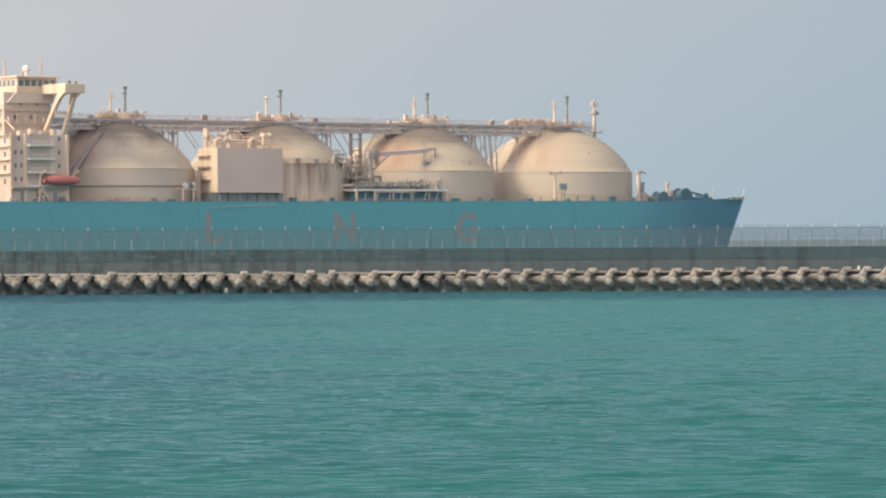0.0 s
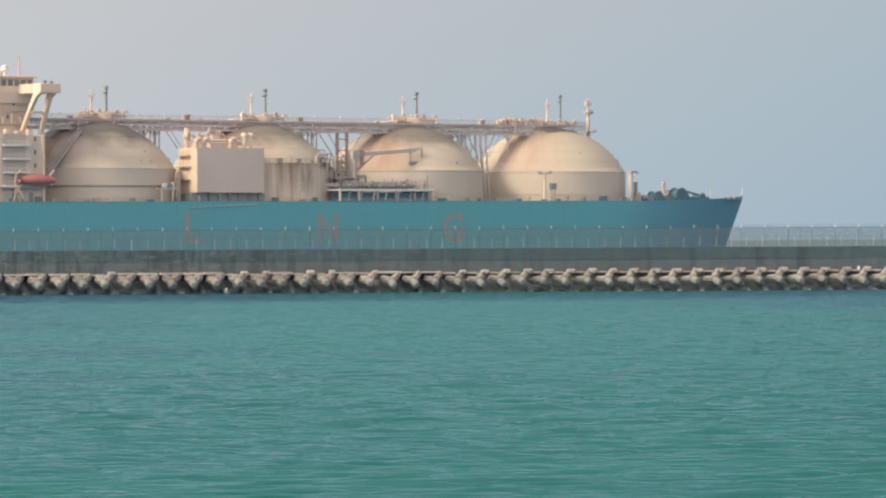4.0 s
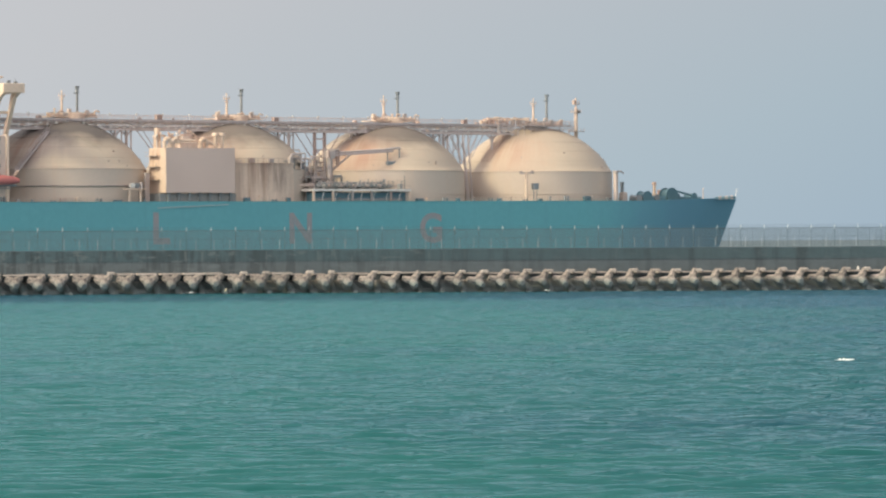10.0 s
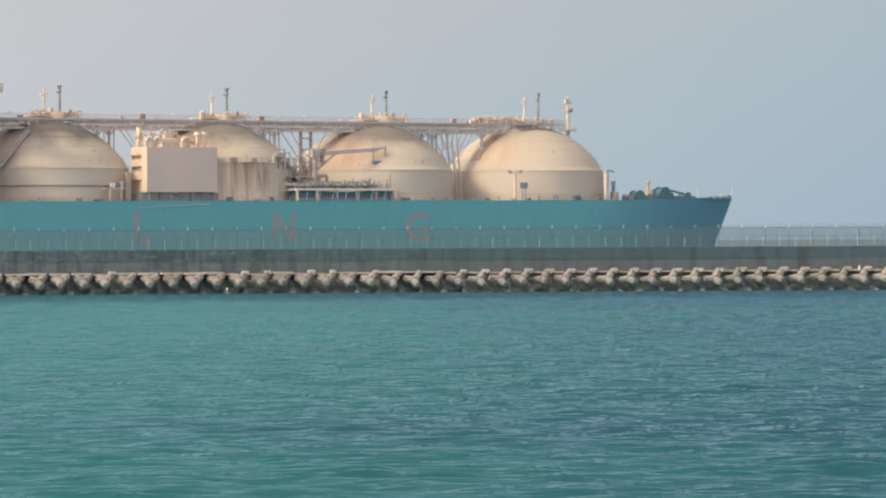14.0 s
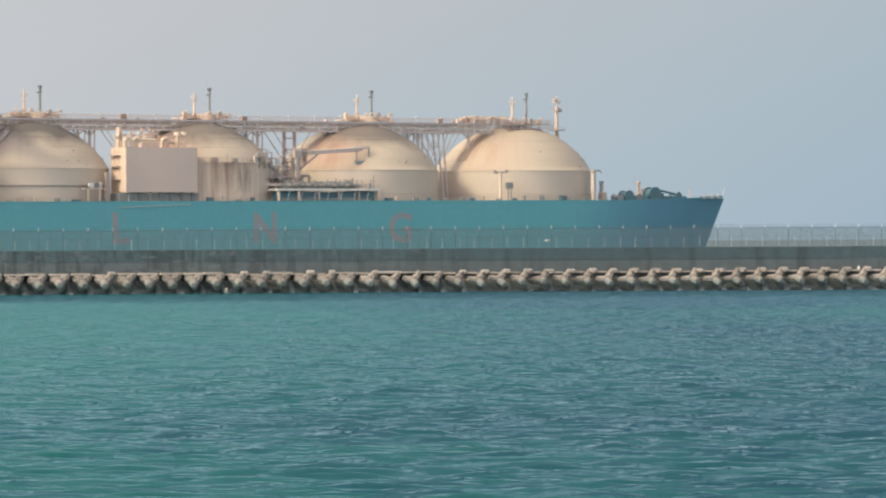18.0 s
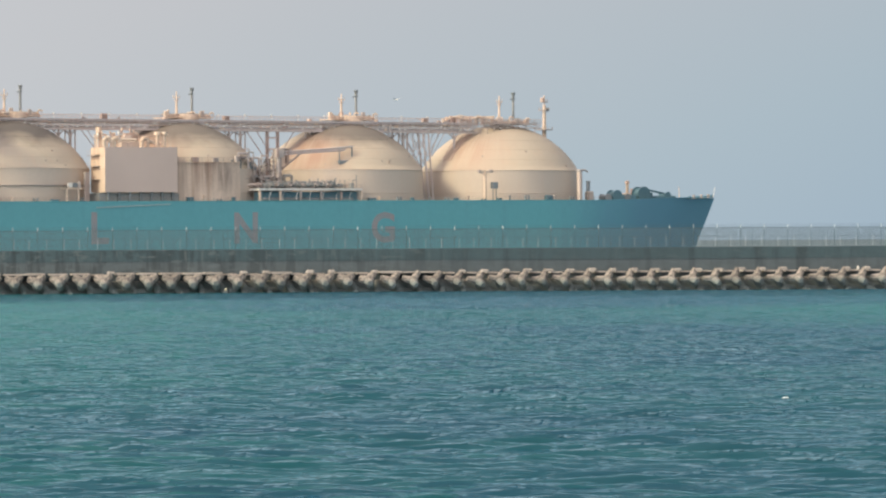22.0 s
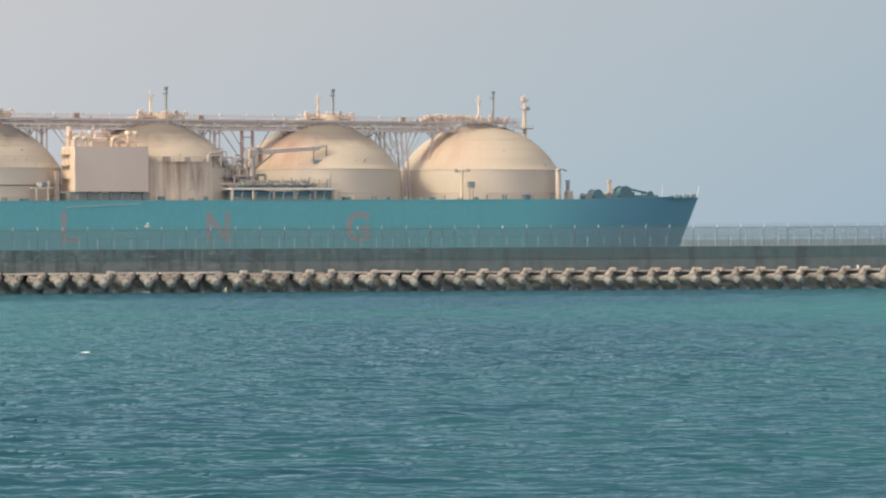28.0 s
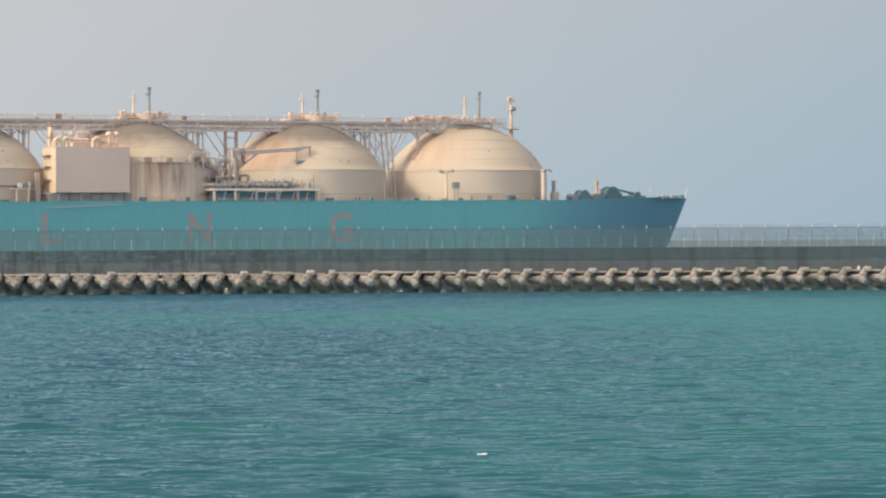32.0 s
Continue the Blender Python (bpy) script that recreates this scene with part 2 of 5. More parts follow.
def wall_stains(m, dark, pale):
    """Blotches and runs on old concrete, thickest towards one end of the wall."""
    t = m.node_tree
    p = t.nodes["Principled BSDF"]
    col = p.inputs["Base Color"].links[0].from_socket
    c = t.nodes.new("ShaderNodeTexCoord")
    sep = t.nodes.new("ShaderNodeSeparateXYZ")
    t.links.new(c.outputs["Object"], sep.inputs[0])
    where = t.nodes.new("ShaderNodeMapRange")
    where.inputs["From Min"].default_value, where.inputs["From Max"].default_value = 10.0, -30.0
    where.inputs["To Min"].default_value, where.inputs["To Max"].default_value = 0.25, 1.0
    t.links.new(sep.outputs["X"], where.inputs["Value"])
    for scale, stretch, lo, hi, colour, amount in ((0.9, (1, 1, 0.14), 0.50, 0.64, dark, 0.75), (0.55, (1, 1, 1.6), 0.54, 0.68, dark, 0.55), (1.3, (0.5, 1, 1.6), 0.57, 0.68, pale, 0.7), (1.6, (1, 1, 0.2), 0.60, 0.70, pale, 0.6)):
        k = t.nodes.new("ShaderNodeMath")
        k.operation = "MULTIPLY"
        t.links.new(ramp_of(t, add_noise(t, scale, 5, stretch), lo, hi), k.inputs[0])
        t.links.new(where.outputs[0], k.inputs[1])
        k2 = t.nodes.new("ShaderNodeMath")
        k2.operation = "MULTIPLY"
        k2.inputs[1].default_value = amount
        t.links.new(k.outputs[0], k2.inputs[0])
        col = mix_of(t, k2.outputs[0], col, colour)
    t.links.new(col, p.inputs["Base Color"])


wall_stains(M_CONC, (0.030, 0.045, 0.055), (0.110, 0.138, 0.152))
wall_stains(M_CONC_LOW, (0.045, 0.058, 0.066), (0.118, 0.146, 0.166))
M_POST = surface("galvanised_post", (0.54, 0.61, 0.64), (0.47, 0.53, 0.56), 0.5, 0.1, scale=1.0, fine=8, relief=0)
M_SLAB = surface("pale_slab_concrete", (0.40, 0.365, 0.34), (0.30, 0.275, 0.26), 0.9, scale=0.7, fine=3, vary=0.15, relief=0.04)
M_LOW = surface("dull_zinc_post", (0.47, 0.52, 0.54), (0.41, 0.46, 0.48), 0.6, 0.0, scale=1.0, fine=8, relief=0)
M_FENCE = surface("dull_green_grey_fence_steel", (0.085, 0.135, 0.152), (0.095, 0.145, 0.165), 0.6, 0.0, scale=1.0, fine=8, relief=0)
M_WIRE = surface("zinc_wire", (0.135, 0.19, 0.215), (0.12, 0.17, 0.195), 0.6, 0.2, scale=1.0, fine=8, relief=0)
M_YELLOW = surface("pale_yellow_plastic", (0.80, 0.72, 0.50), (0.74, 0.66, 0.45), 0.4, scale=2.0, fine=6, relief=0)
M_FOAM = surface("white_sea_foam", (0.84, 0.92, 0.95), (0.74, 0.85, 0.89), 0.9, scale=2.0, fine=6, relief=0.03)
M_FAR = surface("haze_tinted_far_mole", (0.24, 0.30, 0.35), (0.22, 0.28, 0.33), 0.9, scale=0.02, fine=0.2, relief=0)


def glass_material():
    m, t, p = nodes_of("dark_window_glass")
    p.inputs["Base Color"].default_value = (0.13, 0.16, 0.18, 1)
    p.inputs["Roughness"].default_value = 0.12
    return m


M_GLASS = glass_material()


def block_material():
    """Concrete of the wave-breaking blocks: pale upper parts; below a raised tide mark, wet weed and low-down shade
    share one dark colour.
    """
    m, t, p = nodes_of("tidal_block_concrete")
    geo = t.nodes.new("ShaderNodeNewGeometry")
    sep = t.nodes.new("ShaderNodeSeparateXYZ")
    t.links.new(geo.outputs["Position"], sep.inputs[0])
    n = add_noise(t, 1.1, 4)
    add = t.nodes.new("ShaderNodeMath")
    add.operation = "MULTIPLY_ADD"
    add.inputs[1].default_value = 1.2
    t.links.new(n, add.inputs[0])
    t.links.new(sep.outputs["Z"], add.inputs[2])
    dry = mix_of(t, ramp_of(t, add_noise(t, 2.6, 5), 0.40, 0.62), (0.32, 0.282, 0.255), (0.150, 0.140, 0.133))
    col = mix_of(t, ramp_of(t, add.outputs[0], 1.5, 2.3), (0.150, 0.180, 0.186), dry)
    info = t.nodes.new("ShaderNodeObjectInfo")
    v = t.nodes.new("ShaderNodeMapRange")
    v.inputs["To Min"].default_value, v.inputs["To Max"].default_value = 0.8, 1.2
    t.links.new(info.outputs["Random"], v.inputs["Value"])
    h = t.nodes.new("ShaderNodeHueSaturation")
    t.links.new(v.outputs[0], h.inputs["Value"])
    t.links.new(col, h.inputs["Color"])
    t.links.new(h.outputs[0], p.inputs["Base Color"])
    p.inputs["Roughness"].default_value = 0.85
    b = t.nodes.new("ShaderNodeBump")
    b.inputs["Strength"].default_value, b.inputs["Distance"].default_value = 0.6, 0.06
    t.links.new(add_noise(t, 5, 6), b.inputs["Height"])
    t.links.new(b.outputs[0], p.inputs["Normal"])
    return m


M_BLOCK = block_material()


def sea_material():
    """Turbid green water: light welling up evenly from below, and the sky mirrored in the tilted facets."""
    m = bpy.data.materials.new("teal_sea_water")
    m.use_nodes = True
    t = m.node_tree
    t.nodes.remove(t.nodes["Principled BSDF"])
    out = t.nodes["Material Output"]
    # broad drifting bands: clear green water and bluer wind-ruffled water
    c = t.nodes.new("ShaderNodeTexCoord")
    sep = t.nodes.new("ShaderNodeSeparateXYZ")
    t.links.new(c.outputs["Object"], sep.inputs[0])
    w = t.nodes.new("ShaderNodeMath")
    w.operation = "MULTIPLY_ADD"
    w.inputs[1].default_value, w.inputs[2].default_value = 0.050, -2.38
    t.links.new(sep.outputs["X"], w.inputs[0])
    sn = t.nodes.new("ShaderNodeMath")
    sn.operation = "SINE"
    t.links.new(w.outputs[0], sn.inputs[0])
    nz = t.nodes.new("ShaderNodeMath")
    nz.operation = "MULTIPLY_ADD"
    nz.inputs[1].default_value = 4.5
    t.links.new(add_noise(t, 0.022, 3, (0.35, 1.0, 1)), nz.inputs[0])
    t.links.new(sn.outputs[0], nz.inputs[2])
    # a clear green band off the blocks, and bluer ruffled water right beside them
    band = nz
    for near, far, gain in ((200, 320, -0.8), (345, 430, 1.7)):
        calm = t.nodes.new("ShaderNodeMath")
        calm.operation = "MULTIPLY_ADD"
        calm.inputs[1].default_value = gain
        t.links.new(ramp_of(t, sep.outputs["Y"], near, far), calm.inputs[0])
        t.links.new(band.outputs[0], calm.inputs[2])
        band = calm
    patch = ramp_of(t, calm.outputs[0], 1.2, 3.2)
    col = mix_of(t, patch, (0.019, 0.130, 0.130), (0.016, 0.070, 0.116))
    col = mix_of(t, ramp_of(t, add_noise(t, 0.12, 4, (0.6, 1, 1)), 0.45, 0.85), col, (0.019, 0.108, 0.126))
    b = t.nodes.new("ShaderNodeBump")
    b.inputs["Distance"].default_value = 0.32
    ruffle = t.nodes.new("ShaderNodeMapRange")
    ruffle.inputs["To Min"].default_value, ruffle.inputs["To Max"].default_value = 0.45, 0.9
    t.links.new(patch, ruffle.inputs["Value"])
    t.links.new(ruffle.outputs[0], b.inputs["Strength"])
    t.links.new(add_noise(t, 2.6, 2.5, (0.16, 1, 1)), b.inputs["Height"])
    up = t.nodes.new("ShaderNodeCombineXYZ")
    up.inputs[2].default_value = 1.0
    body = t.nodes.new("ShaderNodeBsdfDiffuse")
    t.links.new(col, body.inputs["Color"])
    t.links.new(up.outputs[0], body.inputs["Normal"])
    gloss = t.nodes.new("ShaderNodeBsdfGlossy")
    gloss.inputs["Roughness"].default_value = 0.08
    t.links.new(mix_of(t, patch, (0.53, 0.90, 0.97), (0.54, 0.84, 1.0)), gloss.inputs["Color"])
    t.links.new(b.outputs[0], gloss.inputs["Normal"])
    fr = t.nodes.new("ShaderNodeFresnel")
    fr.inputs["IOR"].default_value = 1.33
    t.links.new(b.outputs[0], fr.inputs["Normal"])
    mx = t.nodes.new("ShaderNodeMixShader")
    part_gloss = t.nodes.new("ShaderNodeMath")
    part_gloss.operation = "MULTIPLY"
    calm_gloss = t.nodes.new("ShaderNodeMapRange")
    calm_gloss.inputs["To Min"].default_value, calm_gloss.inputs["To Max"].default_value = 0.70, 0.91
    t.links.new(patch, calm_gloss.inputs["Value"])
    t.links.new(calm_gloss.outputs[0], part_gloss.inputs[1])
    t.links.new(fr.outputs[0], part_gloss.inputs[0])
    t.links.new(part_gloss.outputs[0], mx.inputs[0])
    t.links.new(body.outputs[0], mx.inputs[1])
    t.links.new(gloss.outputs[0], mx.inputs[2])
    t.links.new(mx.outputs[0], out.inputs["Surface"])
    return m


M_SEA = sea_material()


# ---- mesh building ----
class Shape:
    """Collects vertices and faces of one part."""

    def __init__(self):
        self.v, self.f, self.smooth = [], [], []

    def put(self, verts, faces, smooth=False):
        n = len(self.v)
        self.v += [tuple(p) for p in verts]
        self.f += [tuple(n + i for i in face) for face in faces]
        self.smooth += [smooth] * len(faces)
        return self

    def box(self, x0, x1, y0, y1, z0, z1, bevel=0.0):
        if bevel <= 0:
            v = [(x, y, z) for z in (z0, z1) for x, y in ((x0, y0), (x1, y0), (x1, y1), (x0, y1))]
            return self.put(v, [(3, 2, 1, 0), (4, 5, 6, 7), (0, 1, 5, 4), (1, 2, 6, 5), (2, 3, 7, 6), (3, 0, 4, 7)])
        b = bevel
        ring = [(x0 + b, y0), (x1 - b, y0), (x1, y0 + b), (x1, y1 - b), (x1 - b, y1), (x0 + b, y1), (x0, y1 - b), (x0, y0 + b)]
        inner = [(min(max(x, x0 + b), x1 - b), min(max(y, y0 + b), y1 - b)) for x, y in ring]
        v = [(x, y, z0) for x, y in ring] + [(x, y, z1 - b) for x, y in ring] + [(x, y, z1) for x, y in inner]
        f = [tuple(range(7, -1, -1)), tuple(range(16, 24))]
        for k in (0, 8):
            f += [(k + i, k + (i + 1) % 8, k + 8 + (i + 1) % 8, k + 8 + i) for i in range(8)]
        return self.put(v, f)

    def tube(self, a, b, r, n=6, r2=None):
        a, b = Vector(a), Vector(b)
        w = (b - a).normalized()
        u = w.orthogonal().normalized()
        s = w.cross(u)
        r2 = r if r2 is None else r2
        v = [a + (u * math.cos(q) + s * math.sin(q)) * r for q in (2 * math.pi * i / n for i in range(n))]
        v += [b + (u * math.cos(q) + s * math.sin(q)) * r2 for q in (2 * math.pi * i / n for i in range(n))]
        self.put(v, [(i, (i + 1) % n, n + (i + 1) % n, n + i) for i in range(n)], n > 6)
        return self.put(v, [tuple(range(n - 1, -1, -1)), tuple(range(n, 2 * n))])

    def path(self, pts, r, n=6):
        for a, b in zip(pts, pts[1:]):
            self.tube(a, b, r, n)
        return self

    def lathe(self, profile, cx, cy, n=64):
        """Turns (radius, height) pairs about an upright axis."""
        rows = []
        for r, z in profile:
            rows.append([(cx + r * math.cos(2 * math.pi * i / n), cy + r * math.sin(2 * math.pi * i / n), z) for i in range(n)])
        v = [p for row in rows for p in row]
        f = []
        for k in range(len(rows) - 1):
            f += [(k * n + i, k * n + (i + 1) % n, (k + 1) * n + (i + 1) % n, (k + 1) * n + i) for i in range(n)]
        return self.put(v, f, True)

    def prism(self, outline, y0, y1):
        """Extrudes an (x, z) outline from y0 to y1."""
        n = len(outline)
        v = [(x, y0, z) for x, z in outline] + [(x, y1, z) for x, z in outline]
        f = [tuple(range(n)), tuple(range(2 * n - 1, n - 1, -1))]
        f += [(i, n + i, n + (i + 1) % n, (i + 1) % n) for i in range(n)]
        return self.put(v, f)

    def mesh(self, name, material):
        m = bpy.data.meshes.new(name)
        m.from_pydata(self.v, [], self.f)
        m.polygons.foreach_set("use_smooth", self.smooth)
        m.materials.append(material)
        m.update()
        return m


def part(name, shape, material, parent=None, label="", at=None):
    data = shape if isinstance(shape, bpy.types.Mesh) else shape.mesh(name, material)
    ob = new(name, data)
    if parent:
        ob.parent = parent
    if at is not None:
        ob.matrix_basis = at if isinstance(at, Matrix) else Matrix.Translation(at)
    if label:
        tagged(ob, label)
    return ob


def empty(name, label, category, group="", at=None):
    ob = new(name)
    if at is not None:
        ob.matrix_basis = at
    return tagged(ob, label, category, group)


rnd = random.Random(7)


# ---- sea ----
def wave_sheet(name, x0, x1, seed, low, high, lift, wind):
    """A sheet of wind waves: many short-crested trains with sharpened crests."""
    r = np.random.RandomState(seed)
    xs = np.linspace(x0, x1, 450)
    ys = [78.0]
    while ys[-1] < 474.0:
        ys.append(ys[-1] + 0.08 + (ys[-1] - 78.0) * 0.0021)
    ys = np.array(ys)
    gx, gy = np.meshgrid(xs, ys)
    # rows widen with distance and leave room for the drift
    half = 0.118 * gy + 5
    gx = -half + (gx - x0) / (x1 - x0) * (2 * half + 112)
    z = np.zeros_like(gx)
    for _ in range(50):
        length = low * (high / low) ** r.rand()
        turn = radians(wind) + r.normal(0, 0.20)
        k = 2 * np.pi / length
        z += 0.0099 * length ** 0.75 * np.sin(k * (gx * np.cos(turn) + gy * np.sin(turn)) + r.rand() * 6.28)
    group = np.sin(gx * 0.045 + r.rand() * 6) * np.sin(gy * 0.031 + gx * 0.012 + r.rand() * 6)
    # a stronger gust lies over one stretch of the water
    gust = 0.64 + 0.50 * np.exp(-((gx - 67) / 32) ** 2)
    z *= gust * (1 + 0.3 * group)
    z = z + 0.6 * np.maximum(z, 0) ** 2 + lift
    far = np.clip((ys - 385) / 60, 0, 1)[:, None]
    z = z * (1 - 0.75 * far)
    ny, nx = gx.shape
    verts = np.stack([gx, gy, z], -1).reshape(-1, 3)
    idx = np.arange(nx * ny).reshape(ny, nx)
    quads = np.stack([idx[:-1, :-1], idx[:-1, 1:], idx[1:, 1:], idx[1:, :-1]], -1).reshape(-1, 4)
    m = bpy.data.meshes.new(name)
    m.vertices.add(len(verts))
    m.vertices.foreach_set("co", verts.ravel())
    m.loops.add(quads.size)
    m.loops.foreach_set("vertex_index", quads.ravel())
    m.polygons.add(len(quads))
    m.polygons.foreach_set("loop_start", np.arange(0, quads.size, 4))
    m.polygons.foreach_set("use_smooth", np.ones(len(quads), dtype=bool))
    m.update(calc_edges=True)
    m.materials.append(M_SEA)
    return tagged(new(name, m), "choppy teal-green sea water with small wind waves", "water", kind="structure")


sea_floor_sheet = Shape().put([(-4500, -600, -0.4), (4500, -600, -0.4), (4500, 4900, -0.4), (-4500, 4900, -0.4)], [(0, 1, 2, 3)])
sea = part("water", sea_floor_sheet, M_SEA)
tagged(sea, "open teal sea reaching to the horizon", "water", kind="structure")
waves_long = wave_sheet("water_waves", -70, 182, 3, 0.5, 1.9, 0.0, 86)
waves_short = wave_sheet("water_ripples", -70, 160, 11, 0.5, 1.7, -0.005, 95)

# ---- breakwater ----
BW = pose(0, 476.3, 0, 0, 0, 9.1)
FROM, TO = -78.0, 80.0


def on_mole(x, y, z, rx=0, ry=0, rz=0):
    return BW @ pose(x, y, z, rx, ry, rz)


wall = Shape()
wall.prism([(FROM - 300, -3), (TO + 300, -3), (TO + 300, 4.05), (FROM - 300, 4.05)], 4.95, 6.4)
mole = part("breakwater_wall", wall, M_CONC_LOW, at=BW)
tagged(mole, "long stained concrete breakwater wall above the blocks", "breakwater", kind="structure")
core = part("breakwater_deck", Shape().box(FROM - 300, TO + 300, 6.0, 13.0, -3, 3.9), M_CONC_LOW, at=BW)
tagged(core, "flat concrete walkway behind the breakwater wall", "walkway", kind="structure")
x = FROM - 300
while x < TO + 300:
    w = 10.0
    s = Shape().box(x + 0.006, x + w - 0.006, 4.9 + rnd.uniform(-.01, .01), 6.3, 3.8, 5.23 + rnd.uniform(-0.015, 0.015), 0.02)
    part("coping_block", s, M_CONC, mole)
    x += w


def tetrapod_mesh(prof):
    """Four tapered round legs with blunt chamfered ends, joined at the middle."""
    s = Shape()
    dirs = [Vector((0, 0, 1))] + [Vector((math.cos(a) * 0.943, math.sin(a) * 0.943, -0.333)) for a in (radians(-90), radians(30), radians(150))]
    n = 8
    for d in dirs:
        u = d.orthogonal().normalized()
        w = d.cross(u)
        rows = [[d * h + (u * math.cos(2 * math.pi * i / n) + w * math.sin(2 * math.pi * i / n)) * r for i in range(n)] for h, r in prof]
        v = [p for row in rows for p in row]
        f = []
        for k in range(len(rows) - 1):
            f += [(k * n + i, k * n + (i + 1) % n, (k + 1) * n + (i + 1) % n, (k + 1) * n + i) for i in range(n)]
        s.put(v, f, False)
    return s.mesh("tetrapod", M_BLOCK)


TETRA = tetrapod_mesh([(0.0, 0.54), (0.36, 0.49), (1.24, 0.36), (1.38, 0.30), (1.40, 0.0)])
TETRA_STOUT = tetrapod_mesh([(0.0, 0.66), (0.34, 0.60), (1.06, 0.44), (1.22, 0.34), (1.24, 0.0)])
PITCH = 2.655


def tetrapod(m, mesh=None):
    ob = new("tetrapod", mesh or TETRA)
    ob.matrix_basis = m
    return tagged(ob, "weathered concrete wave-breaking tetrapod, pale above and dark below", "tetrapod", "tetrapods along the breakwater")


count = int((TO - FROM) / PITCH)
j = lambda a: rnd.uniform(-a, a)
for i in range(count):
    x = FROM + 0.25 + i * PITCH
    q = i / count
    lean = 6 + 26 * min(1, max(0, (q - .3) / .35))
    tetrapod(on_mole(x + j(.05), 1.6 + j(.08), (1.44 if q < .45 else 1.36) + j(.06), 112 + j(8), -lean + j(6), j(9)), TETRA_STOUT if q < .45 else TETRA)
    tetrapod(on_mole(x + 1.33 + j(.1), 2.8 + j(.1), 0.1 + j(.1), 100 + j(10), 30 + j(10), j(15)))
    tetrapod(on_mole(x + 1.2 + j(.2), 0.95 + j(.12), -1.35 + j(.1), 10 + j(15), 8 + j(15), j(60)))
ledge = part("ledge_slab", Shape().box(FROM - 300, TO + 300, 3.6, 5.0, -2, 1.5, .06), M_BLOCK, mole)
for i in range(count):
    x = FROM + 0.25 + i * PITCH
    q = i / count
    if q < .5 and rnd.random() < 1.15 - q:
        part("ledge_slab", Shape().box(x - 1.2 + j(.1), x + rnd.choice((.9, 1.0, 1.35)), 1.5 + j(.2), 4.9, 2.26, 2.48 + j(.05), .05), M_SLAB, mole)
    else:
        part("ledge_slab", Shape().box(x - 1.35 + j(.1), x + .1 + j(.1), 2.4 + j(.2), 4.9, 2.14, 2.36 + j(.04), .05), M_SLAB, mole)
        # short slab standing in for the raised head of a tetrapod leg
        part("ledge_slab", Shape().box(x + .42 + j(.06), x + 1.3 + j(.12), 1.3 + j(.1), 2.5, 2.34 + j(.05), 2.70 + j(.06), .14), M_SLAB, mole)

# tall fence on the walkway
FENCE_Y = 9.0
fence = empty("chain_link_fence", "tall grey chain-link fence on posts along the breakwater", "fence", at=BW)
post_m = Shape().box(-.03, .03, -.03, .03, 3.9, 7.6).mesh("post", M_FENCE)
cap_m = Shape().tube((0, 0, 7.5), (0.0, -0.05, 8.0), 0.045, 6).mesh("post_top", M_POST)
mid_m = Shape().box(-.014, .014, -.014, .014, 3.9, 7.55).mesh("intermediate_post", M_FENCE)
T0 = -0.02
for i in range(-27, 28):
    x = T0 + i * 3.0
    p = part("post", post_m, None, fence, at=(x, FENCE_Y, 0))
    part("post_top", cap_m, None, p, "pale painted post top")
    part("intermediate_post", mid_m, None, fence, at=(x + 1.5, FENCE_Y, 0))
for z, r in ((7.58, .036), (6.55, .016), (4.1, .02)):
    part("rail", Shape().tube((FROM - 5, FENCE_Y, z), (TO + 5, FENCE_Y, z), r), M_FENCE, fence)
for z in (7.72, 7.86, 8.0):
    part("top_wire", Shape().tube((FROM - 5, FENCE_Y - 0.04, z), (TO + 5, FENCE_Y - 0.04, z), 0.008, 3), M_WIRE, fence)
net = Shape()
x = FROM - 8
while x < TO:
    for d in (1, -1):
        a, b = (x, 4.1), (x + 3.45, 7.55)
        if d < 0:
            a, b = (x + 3.45, 4.1), (x, 7.55)
        net.put([(a[0] - .017, FENCE_Y + .01 * d, a[1]), (a[0] + .017, FENCE_Y + .01 * d, a[1]), (b[0] + .017, FENCE_Y + .01 * d, b[1]), (b[0] - .017, FENCE_Y + .01 * d, b[1])], [(0, 1, 2, 3)])
    x += 0.14
tagged(part("wire_netting", net, M_WIRE, fence), kind="stuff")

# low posts on the coping
low = empty("coping_railing", "row of low galvanised posts with wires on the wall top", "railing", at=BW)
low_m = Shape().tube((0, 0, 5.2), (0, 0, 6.5), 0.021, 6).mesh("low_post", M_LOW)
for i in range(-38, 39):
    part("low_post", low_m, None, low, at=(i * 2.0 + 0.87 + rnd.uniform(-.12, .12), 5.55, rnd.uniform(-.06, .04)))
for z in (5.65, 6.05, 6.42):
    part("wire", Shape().tube((FROM, 5.55, z), (TO, 5.55, z), 0.008, 3), M_WIRE, low)

# far mole standing in for the horizon sea; haze put into its colour
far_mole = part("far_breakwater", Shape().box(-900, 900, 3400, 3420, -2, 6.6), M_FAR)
tagged(far_mole, "low far mole standing in for the horizon band of sea, tinted with haze", "backdrop", kind="structure")


# ---- gas carrier ----
ship = empty("gas_carrier", "teal-hulled liquefied gas carrier with four cream domed tanks", "ship")
B = 23.0


def deck_z(l):
    return 16.1 + 0.5 * max(0, min(1, (l + 40) / 180)) + (1.4 * max(0, (l - 150) / 50) ** 1.3 if l > 150 else 0)


def half_breadth(l, z):
    end = 191.6 + 0.46 * z
    start = 128.0 + 0.8 * z
    if l < start:
        aft = max(0.0, (-70 - l) / 30)
        return B * (1 - 0.25 * aft * aft)
    q = min(1.0, (l - start) / (end - start))
    return B * (1 - q ** 2.1) ** 0.85


